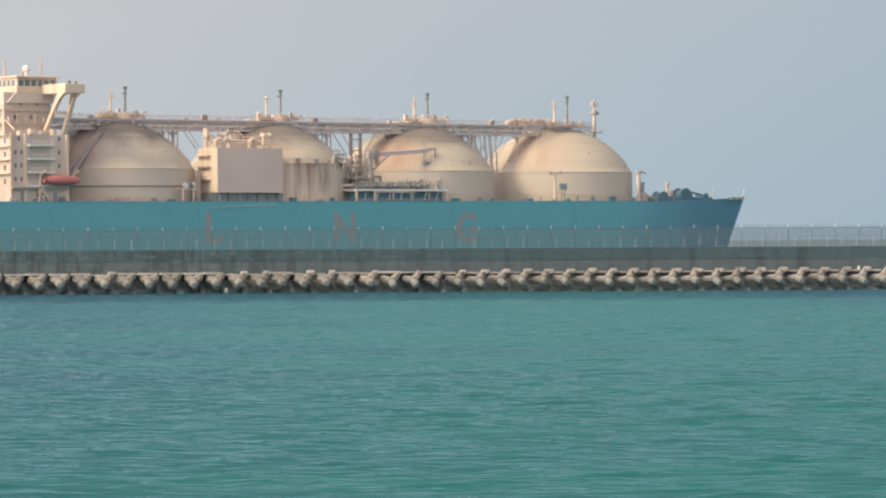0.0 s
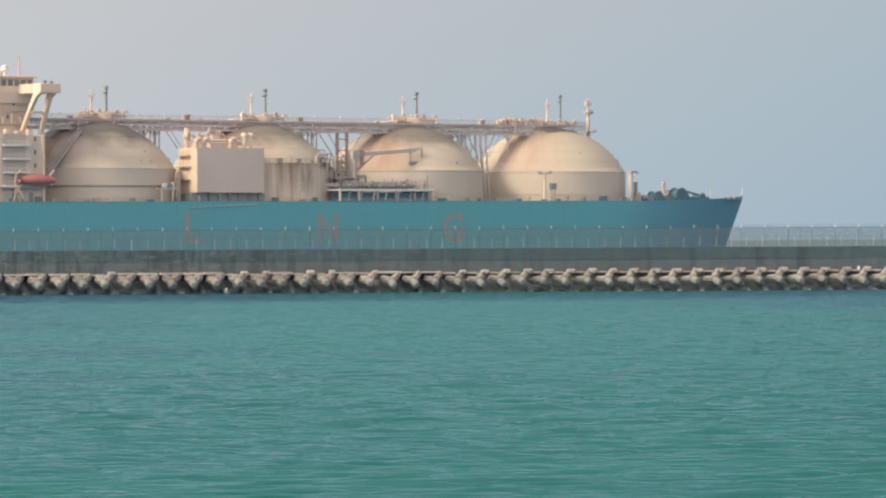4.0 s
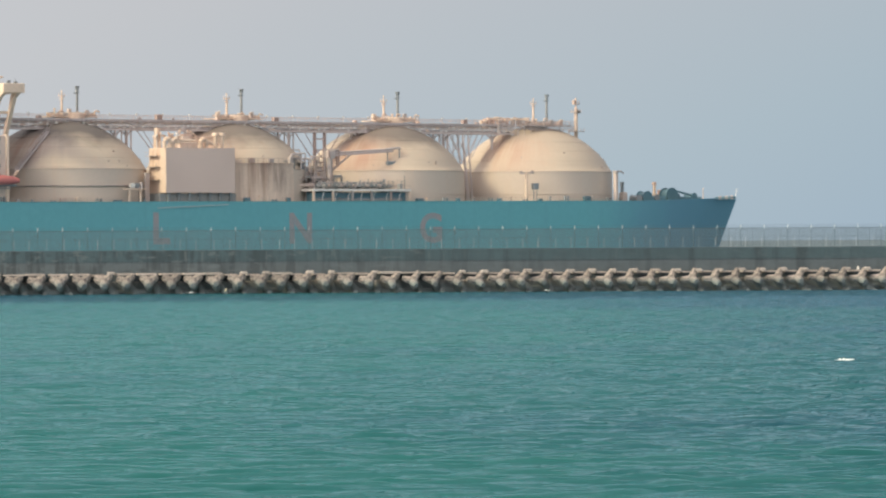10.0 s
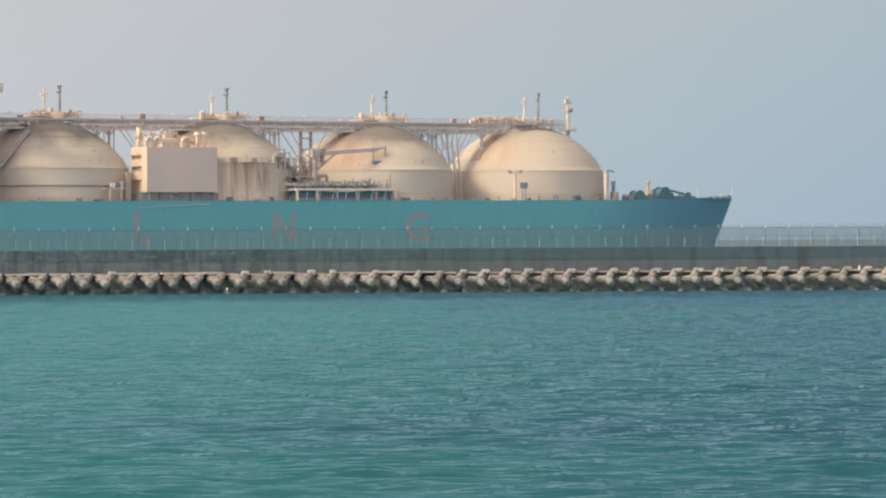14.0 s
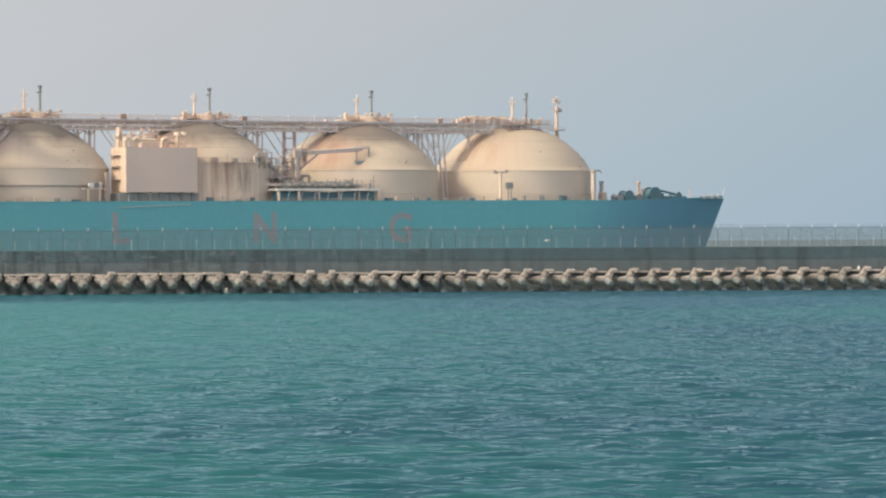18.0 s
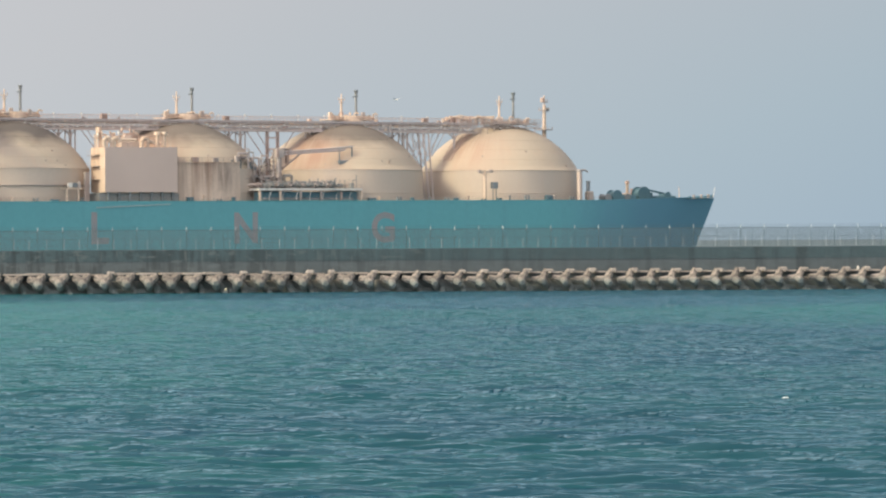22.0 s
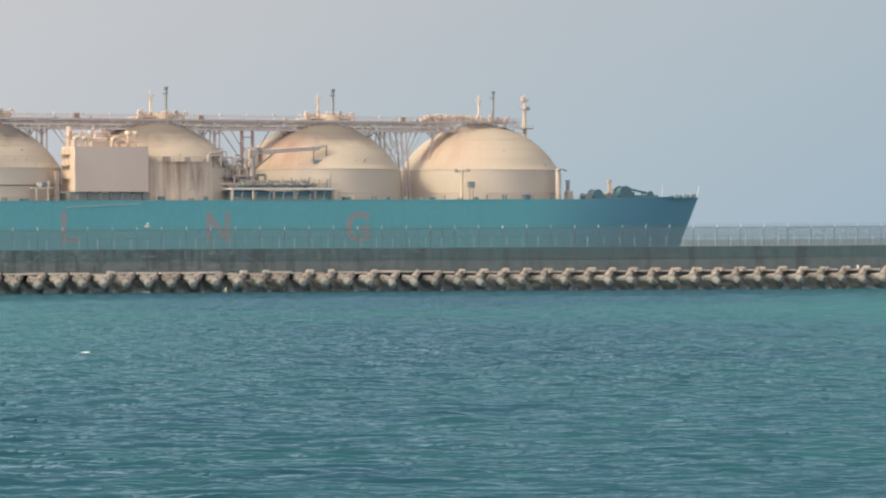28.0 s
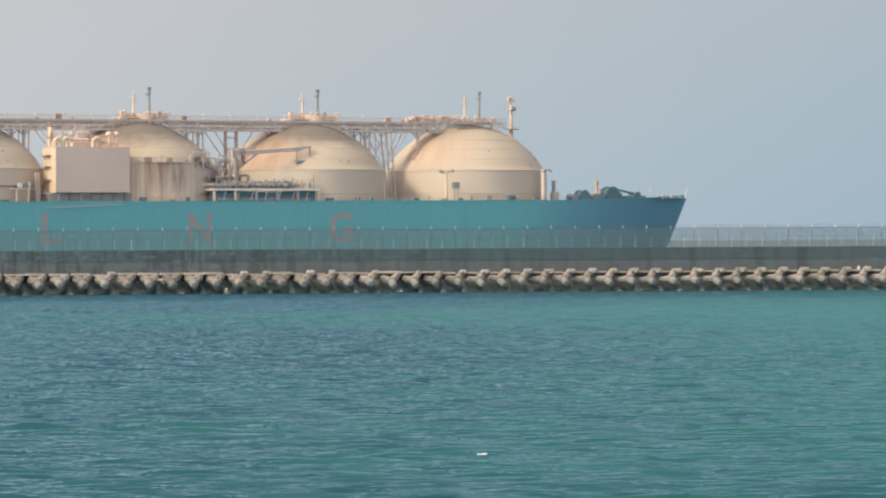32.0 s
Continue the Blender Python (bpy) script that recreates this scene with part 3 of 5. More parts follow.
def hull_shape():
    s = Shape()
    stations = [-100, -90, -80, -70, -40, 0, 40, 80, 110] + [120 + 3 * i for i in range(22)]
    fr = [0.0, 0.12, 0.3, 0.5, 0.7, 0.85, 1.0]
    rows = []
    for side in (-1, 1):
        grid = []
        for l in stations:
            zt = deck_z(l)
            col = []
            for k in fr:
                z = -1.0 + (zt + 1.0) * k
                end = 191.6 + 0.46 * z
                ll = min(l, end)
                if l == stations[-1]:
                    ll = end
                col.append((ll, side * half_breadth(ll, z) if ll < end else 0.0, z))
            grid.append(col)
        v = [p for c in grid for p in c]
        n = len(fr)
        f = []
        for i in range(len(stations) - 1):
            for k in range(n - 1):
                q = (i * n + k, (i + 1) * n + k, (i + 1) * n + k + 1, i * n + k + 1)
                f.append(q if side < 0 else q[::-1])
        s.put(v, f, True)
    zt = deck_z(-100)
    b = half_breadth(-100, 0)
    s.put([(-100, -b, -1), (-100, b, -1), (-100, b, zt), (-100, -b, zt)], [(3, 2, 1, 0)])
    return s


hull = part("hull", hull_shape(), M_HULL, ship, "teal painted steel hull with faint stains and a shade-tinted bow")
deck = Shape()
st = [-100, -60, 0, 60, 110, 130, 145, 155, 165, 175, 183, 190, 195, 198]
for a, b in zip(st, st[1:]):
    za, zb = deck_z(a) - 0.35, deck_z(b) - 0.35
    ba, bb = half_breadth(a, za) - .05, half_breadth(b, zb) - .05
    deck.put([(a, -ba, za), (b, -bb, zb), (b, bb, zb), (a, ba, za)], [(0, 1, 2, 3)])
part("deck", deck, M_DECK, ship, "green-grey painted main deck")
strake = Shape()
for a, b in zip(range(-100, 196, 4), range(-96, 200, 4)):
    ya, yb = half_breadth(a, deck_z(a)), half_breadth(b, deck_z(b))
    strake.tube((a, -ya, deck_z(a)), (b, -yb, deck_z(b)), 0.12, 5)
part("gunwale", strake, M_HULL, ship)


def letter(ch, l0, l1, z0, z1):
    cu = bpy.data.curves.new("letter", "FONT")
    cu.body = ch
    cu.offset = 0.03
    ob = bpy.data.objects.new("tmp", cu)
    m = bpy.data.meshes.new_from_object(ob)
    bpy.data.objects.remove(ob)
    co = np.array([v.co[:] for v in m.vertices])
    lo, hi = co.min(0), co.max(0)
    for v in m.vertices:
        u, w = (v.co.x - lo[0]) / (hi[0] - lo[0]), (v.co.y - lo[1]) / (hi[1] - lo[1])
        v.co = (l0 + u * (l1 - l0), -B - 0.03, z0 + w * (z1 - z0))
    m.materials.clear()
    m.materials.append(M_LETTER)
    ob = part("letter", m, None, hull, "large faded red hull letter")
    return ob


letter("L", 8.6, 13.2, 6.0, 13.7)
letter("N", 46.5, 52.9, 6.0, 13.6)
letter("G", 84.3, 90.8, 6.0, 13.6)
TANKS = [-4.3, 41.7, 87.7, 133.7]
CROWN = 36.4


def cap(r, z, top, n=16):
    """Spherical cap from the rim (r, z) up to the crown."""
    h = top - z
    big = (r * r + h * h) / (2 * h)
    a = math.asin(min(1, r / big)) if h < big else math.pi - math.asin(r / big)
    return [(big * math.sin(a * (1 - i / n)), top - big + big * math.cos(a * (1 - i / n))) for i in range(n)] + [(0.02, top)]


RIM_R, RIM_Z, SKIRT_R = 20.5, 24.4, 20.7
BIG_R = (RIM_R ** 2 + (CROWN - RIM_Z) ** 2) / (2 * (CROWN - RIM_Z))


def dome_z(k, dl, w):
    return CROWN - BIG_R + math.sqrt(max(0, BIG_R ** 2 - dl * dl - w * w))


for c in TANKS:
    r, z = RIM_R, RIM_Z
    second = c == TANKS[1]
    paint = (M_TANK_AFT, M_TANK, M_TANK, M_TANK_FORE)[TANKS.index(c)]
    skirt = part("tank_skirt", Shape().lathe([(SKIRT_R, 15.7), (r + .12, z - 0.35), (r + .12, z)], c, 0, 96), M_SKIRT_PALE, ship, "cream cylindrical tank skirt, faintly stained")
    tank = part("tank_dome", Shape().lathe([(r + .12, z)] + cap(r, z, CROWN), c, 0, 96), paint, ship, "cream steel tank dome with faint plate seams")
    if c == TANKS[0]:
        part("stiffening_ring", Shape().lathe([(SKIRT_R, 20.0), (SKIRT_R + .32, 20.0), (SKIRT_R + .32, 20.3), (SKIRT_R, 20.3)], c, 0, 96), M_STEEL, skirt)
    else:
        part("stiffening_ring", Shape().lathe([(SKIRT_R, 18.3), (SKIRT_R + .08, 18.3), (SKIRT_R + .08, 18.5), (SKIRT_R, 18.5)], c, 0, 96), M_SKIRT_PALE, skirt)
    ring = Shape().lathe([(r + .14, z - .3), (r + .19, z - .3), (r + .19, z - .05), (r + .14, z - .05)], c, 0, 96)
    for zz in (z + 2.6, z + 5.2, z + 7.6):
        big = (r * r + (CROWN - z) ** 2) / (2 * (CROWN - z))
        rr = math.sqrt(max(1, big * big - (zz - CROWN + big) ** 2))
        part("plate_seam", Shape().lathe([(rr + .01, zz - .05), (rr + .02, zz), (rr + .0, zz + .06)], c, 0, 96), paint, tank)
    for i in range(6):
        q = rnd.uniform(-2.7, -.4)
        zz = rnd.uniform(z + .5, z + 8.5)
        big = (r * r + (CROWN - z) ** 2) / (2 * (CROWN - z))
        rr = math.sqrt(max(1, big * big - (zz - CROWN + big) ** 2))
        px, py = c + rr * math.cos(q), rr * math.sin(q)
        part("lug", Shape().box(px - rnd.uniform(.1, .2), px + rnd.uniform(.1, .25), py - .12, py + .12, zz - .1, zz + rnd.uniform(.1, .3)), M_STEEL, tank)
    part("seam_ring", ring, M_SKIRT_PALE, skirt)
    if second:
        # raised spray shield round the seaward side, with a flat ledge on top
        shield = Shape()
        arc = [radians(-165 + i * 2) for i in range(50)]
        prof = [(21.1, 15.7), (20.9, 25.6), (21.1, 25.6), (21.1, 25.95), (19.6, 26.0)]
        rows = [[(c + rr * math.cos(q), rr * math.sin(q), zz) for rr, zz in prof] for q in arc]
        m = len(prof)
        shield.put([p for row in rows for p in row], [(i * m + k, (i + 1) * m + k, (i + 1) * m + k + 1, i * m + k + 1) for i in range(len(rows) - 1) for k in range(m - 1)])
        for q in (arc[0], arc[-1]):
            shield.put([(c + rr * math.cos(q), rr * math.sin(q), zz) for rr, zz in ((19.4, 15.7), (21.1, 15.7), (20.9, 25.95), (19.4, 26.0))], [(0, 1, 2, 3)])
        part("spray_shield", shield, M_SKIRT, skirt, "rust-streaked beige shield plating with a ledge")
    if c == TANKS[3]:
        steps = Shape()
        last = None
        for i in range(26):
            q = i / 25
            dl, w = -9.4 - 9.0 * q, -2.0 - 3.2 * q
            now = [Vector((c + dl + d * .36, w - d, dome_z(3, dl + d * .36, w - d) + .3)) for d in (1.2, -1.2)]
            if i % 2 == 0:
                steps.tube(now[0], now[1], .09, 4)
            if last:
                for a, b in zip(last, now):
                    steps.tube(a, b, .10, 5)
                    steps.tube(a + Vector((0, 0, .9)), b + Vector((0, 0, .9)), .06, 4)
            if i % 3 == 0:
                for a in now:
                    steps.tube(a, a + Vector((0, 0, .9)), .05, 4)
            last = now
        part("dome_stair", steps, M_PINK, tank, "rusty stair with handrails up the dome")


# ---- things aboard: top of each tank ----
for k, c in enumerate(TANKS):
    fwd = k == 3
    hub = c
    c += 2.1
    front = -7.4 if fwd else -3.4
    pz = 36.45 if fwd else 37.2
    l0, l1 = (c - 9.0, c + 5.2) if fwd else (c - 6.8, c + 6.6)
    top = part("tank_top_platform", Shape().box(l0, l1, front, 3.4, pz, pz + .22), M_STEEL if fwd else M_CREAM, ship, "tank-top platform crowded with pipes and valves")
    if fwd:
        truss = Shape()
        for i in range(12):
            q = 118.0 + i * 2.0
            truss.tube((q, -7.5, max(33.5, dome_z(3, q - hub, 7.5))), (q, -7.5, 37.6), .11, 5)
            truss.tube((q, -7.5, 35.4), (q + 2.0, -7.5, 36.4), .09, 4).tube((q + 2, -7.5, 35.4), (q, -7.5, 36.4), .09, 4)
        for z in (35.4, 36.4, 37.0, 37.6):
            truss.tube((118, -7.5, z), (142, -7.5, z), .1, 5)
        part("truss_panel", truss, M_STEEL, top)
    else:
        part("dome_trunk", Shape().lathe([(3.6, 35.0), (3.6, pz + .7), (3.1, pz + 1.1), (0.05, pz + 1.2)], c, 0, 24), M_CREAM, top, "round cream gas dome trunk")
    rail = Shape()
    n_rail = int((l1 - l0) / 1.1)
    for i in range(n_rail + 1):
        rail.tube((l0 + .1 + i * 1.1, front + .1, pz), (l0 + .1 + i * 1.1, front + .1, pz + 1.15), .05, 4)
    for dz in (.6, 1.15):
        rail.tube((l0, front + .1, pz + dz), (l1, front + .1, pz + dz), .05, 4)
    part("railing", rail, M_STEEL, top)
    for i in range(11):
        la = l0 + .6 + i * (l1 - l0 - 1.2) / 10
        h = rnd.uniform(.7, 1.9)
        w = rnd.uniform(-2.8, -.8)
        kind = i % 4
        s = Shape()
        if kind == 0:
            s.box(la - .4, la + .5, w - .4, w + .4, pz + .2, pz + .2 + h, .06)
        elif kind == 1:
            s.tube((la, w, pz + .2), (la, w, pz + h), .22, 8).tube((la, w, pz + h), (la, w, pz + h + .3), .4, 8, .3)
        elif kind == 2:
            s.path([(la, w, pz + .2), (la, w, pz + h), (la + .5, w, pz + h + .3), (la + 1.2, w, pz + h)], .2, 8)
        else:
            s.tube((la - .5, w, pz + .7), (la + .7, w, pz + .7), .34, 10).box(la - .3, la + .3, w - .3, w + .3, pz + .2, pz + .6)
        part("fitting", s, (M_CREAM, M_CREAM, M_PINK, M_STEEL, M_HOUSE)[i % 5], top)
    for i in range(3):
        part("pipe", Shape().tube((l0 + .3, -2.4 + i, pz + .5 + .25 * i), (l1 - .3, -2.4 + i, pz + .5 + .25 * i), .17, 6), (M_PINK, M_CREAM, M_STEEL)[i], top)
    for i in range(4):
        lp = l0 + 1 + i * (l1 - l0 - 2) / 3
        part("leg", Shape().tube((lp, -3.0, dome_z(k, lp - hub, 3.0) - .1), (lp, -3.0, pz), .16, 6), M_STEEL, top)
    m1 = part("signal_mast", Shape().tube((c - 2.1, 0, pz), (c - 2.1, 0, 42.6), .34, 8, .24).tube((c - 2.1, 0, 42.4), (c - 2.1, 0, 43.9), .16, 6), M_CREAM, ship, "cream mast with a small platform on the tank top")
    part("mast_platform", Shape().tube((c - 2.1, 0, 41.6), (c - 2.1, 0, 41.8), .62, 10), M_PINK if k else M_CREAM, m1)
    part("yardarm", Shape().tube((c - 3.0, 0, 42.4), (c - 1.2, 0, 42.4), .13, 5).tube((c - 2.9, 0, 42.3), (c - 2.9, 0, 43.1), .08, 5).tube((c - 1.3, 0, 42.3), (c - 1.3, 0, 43.1), .08, 5), M_CREAM, m1)
    m2 = part("vent_mast", Shape().tube((c + 2.1, 0, pz), (c + 2.1, 0, 44.3), .36, 8, .30), M_VENT, ship, "tall dark gas vent riser with a flanged head")
    part("vent_head", Shape().tube((c + 2.1, 0, 44.0), (c + 2.1, 0, 44.9), .42, 8, .62).tube((c + 2.1, 0, 43.3), (c + 2.1, 0, 43.5), .6, 8).tube((c + 1.2, 0, 43.2), (c + 2.1, 0, 43.2), .15, 5), M_DARK, m2)
    if fwd:
        bundle = part("pipe_bundle", Shape().path([(115.5, -3.2, 37.0), (118.0, -3.2, 38.3), (123, -3.2, 37.7), (126, -3.2, 38.4), (131.0, -3.2, 37.6)], .24, 8).path([(116.8, -2.2, 37.8), (121, -2.2, 38.6), (125, -2.2, 38.0), (131, -2.2, 38.5)], .22, 8), M_CREAM, ship, "cream pipe bundle running onto the forward tank")
        for i in range(7):
            part("pipe_support", Shape().box(116.5 + i * 2.2 + rnd.uniform(-.4, .4), 116.9 + i * 2.2, -3.3, -2.1, 36.1, 38.3 + rnd.uniform(-.5, .5)), M_PINK if i % 3 == 0 else M_STEEL, bundle)
        for i in range(18):
            a, h = 114.5 + i * .95 + rnd.uniform(-.4, .4), rnd.uniform(.5, 2.2)
            if i % 2:
                s = Shape().box(a, a + rnd.uniform(.3, .9), -3.4, -2.6, 36.5, 36.6 + h, .05)
            else:
                s = Shape().tube((a, -3.0, 36.3), (a, -3.0, 36.6 + h), .18, 6).tube((a - .5, -3.0, 36.3 + h), (a + .6, -3.0, 36.3 + h), .26, 8)
            part("valve", s, (M_PINK, M_CREAM, M_STEEL, M_PINK, M_BROWN)[i % 5], bundle)
        part("signal_box", Shape().box(c + 4.0, c + 5.2, -3.0, -2.0, 36.6, 37.9, .08), M_PINK, top)


# ---- catwalk over the tanks ----
CW0, CW1, CWY = -26.0, 124.0, -4.0
cat = part("catwalk", Shape().box(CW0, CW1, CWY - 1.5, CWY + 1.5, 36.42, 36.56), M_RACK, ship, "rust-brown raised pipe catwalk carried over the tank tops")
for y in (CWY - 1.55, CWY + 1.55):
    part("edge_beam", Shape().box(CW0, CW1, y - .05, y + .05, 36.2, 36.78), M_RACK, cat)
    part("lower_chord", Shape().box(CW0, CW1, y - .14, y + .14, 34.0, 34.42), M_CHORD, cat)
    part("handrail", Shape().tube((CW0, y, 37.75), (CW1, y, 37.75), .04, 5).tube((CW0, y, 37.3), (CW1, y, 37.3), .03, 5), M_PINK, cat)
for i, (z, r, y, mt) in enumerate(((35.98, .12, CWY - 1.2, M_RACK), (35.60, .17, CWY - .9, M_CHORD), (35.24, .11, CWY - 1.3, M_CREAM), (34.92, .13, CWY - .6, M_RACK),
                                   (34.62, .1, CWY - 1.2, M_CHORD), (35.82, .07, CWY - 1.35, M_CREAM))):
    part("pipe", Shape().tube((CW0 + 1 + i, y, z), (CW1 - i, y, z), r, 7), mt, cat)
for i in range(75):
    l = CW0 + 1.5 + i * 1.98 + rnd.uniform(-.9, .9)
    w, h, z = rnd.uniform(.3, 1.5), rnd.uniform(.2, .55), rnd.choice((34.5, 34.9, 35.3, 35.6, 35.9, 36.7))
    part("pipe_clamp", Shape().box(l, l + w, CWY - 1.5, CWY - 1.2, z, z + h), rnd.choice((M_RACK, M_CREAM, M_BROWN, M_PINK, M_CHORD)), cat)
part("cable_tray", Shape().box(CW0, CW1, CWY - .2, CWY + 1.3, 34.5, 34.8), M_RACK, cat)
web = Shape().box(-.07, .07, -.07, .07, 34.2, 36.4).mesh("web_post", M_CHORD)
post_c = Shape().tube((0, 0, 36.7), (0, 0, 37.8), .04, 4).mesh("stanchion", M_PINK)
n = int((CW1 - CW0) / 2.5)
for i in range(n + 1):
    for y in (CWY - 1.55, CWY + 1.55):
        part("web_post", web, None, cat, at=(CW0 + i * 2.5, y, 0))
        part("stanchion", post_c, None, cat, at=(CW0 + i * 2.5, y, 0))
# added white posts and plates standing in for lit specks and sky gaps
lamp = Shape().tube((0, 0, 36.7), (0, 0, 38.1), .05, 4).box(-.28, .28, -.12, .12, 38.0, 38.3).mesh("walkway_lamp", M_WHITE)
for i in range(20):
    part("walkway_lamp", lamp, None, cat, at=(CW0 + 4 + i * 7.4, CWY + 1.5, 0))
plate = Shape().box(-.3, .3, -.05, .05, 0, .3).mesh("pale_plate", M_WHITE)
for i in range(64):
    part("pale_plate", plate, None, cat, at=(CW0 + 2 + i * 2.28 + rnd.uniform(-.8, .8), CWY - 1.62, rnd.choice((34.55, 34.6, 35.1, 35.5))))
diag = Shape().tube((0, 0, 34.3), (2.5, 0, 36.3), .07, 4).mesh("diagonal", M_RACK)
for i in range(0, n, 3):
    part("diagonal", diag, None, cat, at=(CW0 + i * 2.5, CWY - 1.55, 0))
for l, w, h in ((-13.4, 1.1, .9), (19.2, 1.6, 1.5), (36.0, .7, .7), (52.4, 1.5, 1.2), (76.0, .8, .7), (108.6, 1.4, 1.3), (95.0, .6, .6)):
    part("junction_box", Shape().box(l, l + w, CWY - 1.2, CWY + .1, 36.55, 36.55 + h, .08), M_BROWN if w > 1 else M_PINK, cat)


def column(l, zb, w=CWY, r=.3, arms=True):
    s = Shape().tube((l, w, zb), (l, w, 34.05), r, 8)
    for d in (-1, 1) if arms else ():
        s.path([(l, w, 32.0), (l + d * .5, w, 33.2), (l + d * 1.5, w, 33.95)], .2, 6)
    return part("column", s, M_CHORD, cat)


def braced_tower(l, half, r):
    """Two stout columns with cross ties, standing between two tanks."""
    s = Shape()
    for a in (-half, half):
        s.tube((l + a, CWY - .6, 16), (l + a, CWY - .6, 34.1), r, 8)
    for z in (19.5, 23.0, 26.5, 29.6, 32.4):
        s.box(l - half, l + half, CWY - 1.4, CWY - 1.1, z - .15, z + .15)
    for z0, z1 in ((19.5, 23.0), (23.0, 26.5), (26.5, 29.6)):
        s.tube((l - half, CWY - 1.25, z0), (l + half, CWY - 1.25, z1), .13, 5).tube((l + half, CWY - 1.25, z0), (l - half, CWY - 1.25, z1), .13, 5)
    return part("braced_tower", s, M_BROWN, cat, "stout rust-brown braced tower between the tanks")


for k, c in enumerate(TANKS[:3]):
    for d, r, arms in ((12.5, .34, True), (14.3, .2, False), (15.6, .38, True), (16.9, .2, False)):
        column(c + d, dome_z(k, d, 4) - .2, r=r, arms=arms)
braced_tower(65.9, 1.45, .46)
braced_tower(-26.5, 2.2, .3)
column(TANKS[3] - 15.6, dome_z(3, -15.6, 4) - .2)
column(TANKS[2] - 9.8, dome_z(2, -9.8, 4) - .2)
column(TANKS[2] - 12.2, dome_z(2, -12.2, 4) - .2, r=.14, arms=False)
column(TANKS[1] - 13, 29.5)
# raking struts under the catwalk: top, foot and the height of the foot
STRUTS = ((13.8, 17.4, 29.6, .13), (15.4, 18.6, 29.6, .10),
          (58.6, 63.4, 27.6, .13), (61.4, 64.4, 29.6, .11), (71.8, 67.6, 27.6, .13),
          (104.0, 109.4, 24.8, .12), (106.2, 109.6, 28.2, .11), (112.8, 109.8, 26.4, .13), (114.6, 111.0, 28.0, .11), (109.2, 106.4, 27.5, .11), (102.6, 105.0, 29.0, .11))
for a, b, z, r in STRUTS:
    for y in (CWY - .9,) if a < 80 else (CWY - 1.4, CWY + 1.4):
        part("raking_strut", Shape().tube((a, y, 34.05), (b, y, z), r, 5), M_BROWN if 50 < a < 80 else M_CHORD, cat)
for l in (104.3, 106.2):
    column(l, 25.5, r=.13, arms=False)
for a, b in ((108.3, 110.3), (109.9, 111.3)):
    for y in (CWY - 1.3, CWY + 1.3):
        part("long_leg", Shape().tube((a, y, 34.05), (b, y, 16.0), .22, 6), M_CHORD, cat)
part("long_leg_tie", Shape().box(108.9, 110.9, CWY - 1.4, CWY - 1.2, 24.6, 24.9), M_CHORD, cat)
stair = Shape()
top_end, low_end = Vector((-12.6, -9.3, 33.4)), Vector((-24.4, -14.2, 22.6))
for d in (Vector((0, -.6, 0)), Vector((0, .6, 0))):
    stair.tube(top_end + d, low_end + d, .2, 5).tube(top_end + d + Vector((0, 0, 1.1)), low_end + d + Vector((0, 0, 1.1)), .06, 4)
    for i in range(11):
        p = top_end.lerp(low_end, i / 10) + d
        stair.tube(p, p + Vector((0, 0, 1.1)), .05, 4)
for i in range(40):
    p = top_end.lerp(low_end, i / 39)
    stair.box(p.x - .18, p.x + .18, p.y - .6, p.y + .6, p.z - .05, p.z + .05)
for q in (.35, .7, 1.0):
    p = top_end.lerp(low_end, q)
    stair.tube(p, (p.x + 1.5, p.y + 3.0, p.z - 2.4), .1, 5)
part("stair", stair, M_RACK, ship, "inclined steel stair down the tank side")

# ---- foremast on the forward tank ----
fl = 147.2
fm = part("foremast", Shape().tube((fl, 0, 30.5), (fl, 0, 41.6), .58, 10, .42).tube((fl, 0, 41.5), (fl, 0, 44.2), .18, 6), M_CREAM, ship, "cream foremast with lamp platforms")
for z, r in ((35.2, 2.2), (40.3, 1.4), (42.4, .9)):
    s = Shape().tube((fl, 0, z), (fl, 0, z + .18), r, 10)
    for i in range(8):
        q = i * math.pi / 4
        s.tube((fl + r * math.cos(q), r * math.sin(q), z), (fl + r * math.cos(q), r * math.sin(q), z + .9), .05, 4)
    part("platform", s, M_STEEL, fm)
part("lamp_box", Shape().box(fl - .9, fl - .2, -.5, .5, 42.6, 43.6, .08), M_PINK, fm)
part("lamp_box", Shape().box(fl + .5, fl + 1.2, -.4, .4, 40.1, 41.0, .08), M_DARK, fm)

# ---- cargo machinery house ----
HL0, HL1, HW0, HW1, HZ0, HZ1 = 12.7, 31.7, -22.0, -13.2, 18.5, 29.4
mh = part("machinery_house", Shape().box(HL0, HL1, HW0, HW1, HZ0, HZ1, .15), M_CREAM, ship, "cream cargo machinery house on short legs, rust-streaked aft wall")
part("side_panel", Shape().box(HL0 + .02, HL1 + .1, HW0 - .06, HW0 - .004, HZ0, HZ1), M_PLATE, mh, "plain beige side panel")
for i in range(7):
    a = HL0 + .8 + i * 2.85
    part("leg", Shape().box(a, a + .6, HW0 + .4, HW0 + 1.0, 15.8, HZ0), M_DARK, mh)
part("skid", Shape().box(HL0 - 1, HL1 + 1, HW0 + 1.2, HW1, 15.8, 18.3), M_VENT, mh)
for z in (21.5, 24.7, 27.4):
    part("aft_platform", Shape().box(HL0 - 1.2, HL0, HW0 + 3.0, HW1 - .5, z, z + .15).tube((HL0 - 1.1, HW0 + 3, z), (HL0 - 1.1, HW0 + 3, z + 1), .05, 4).tube((HL0 - 1.1, HW0 + 3, z + 1), (HL0 - 1.1, HW1, z + 1), .05, 4), M_STEEL, mh)
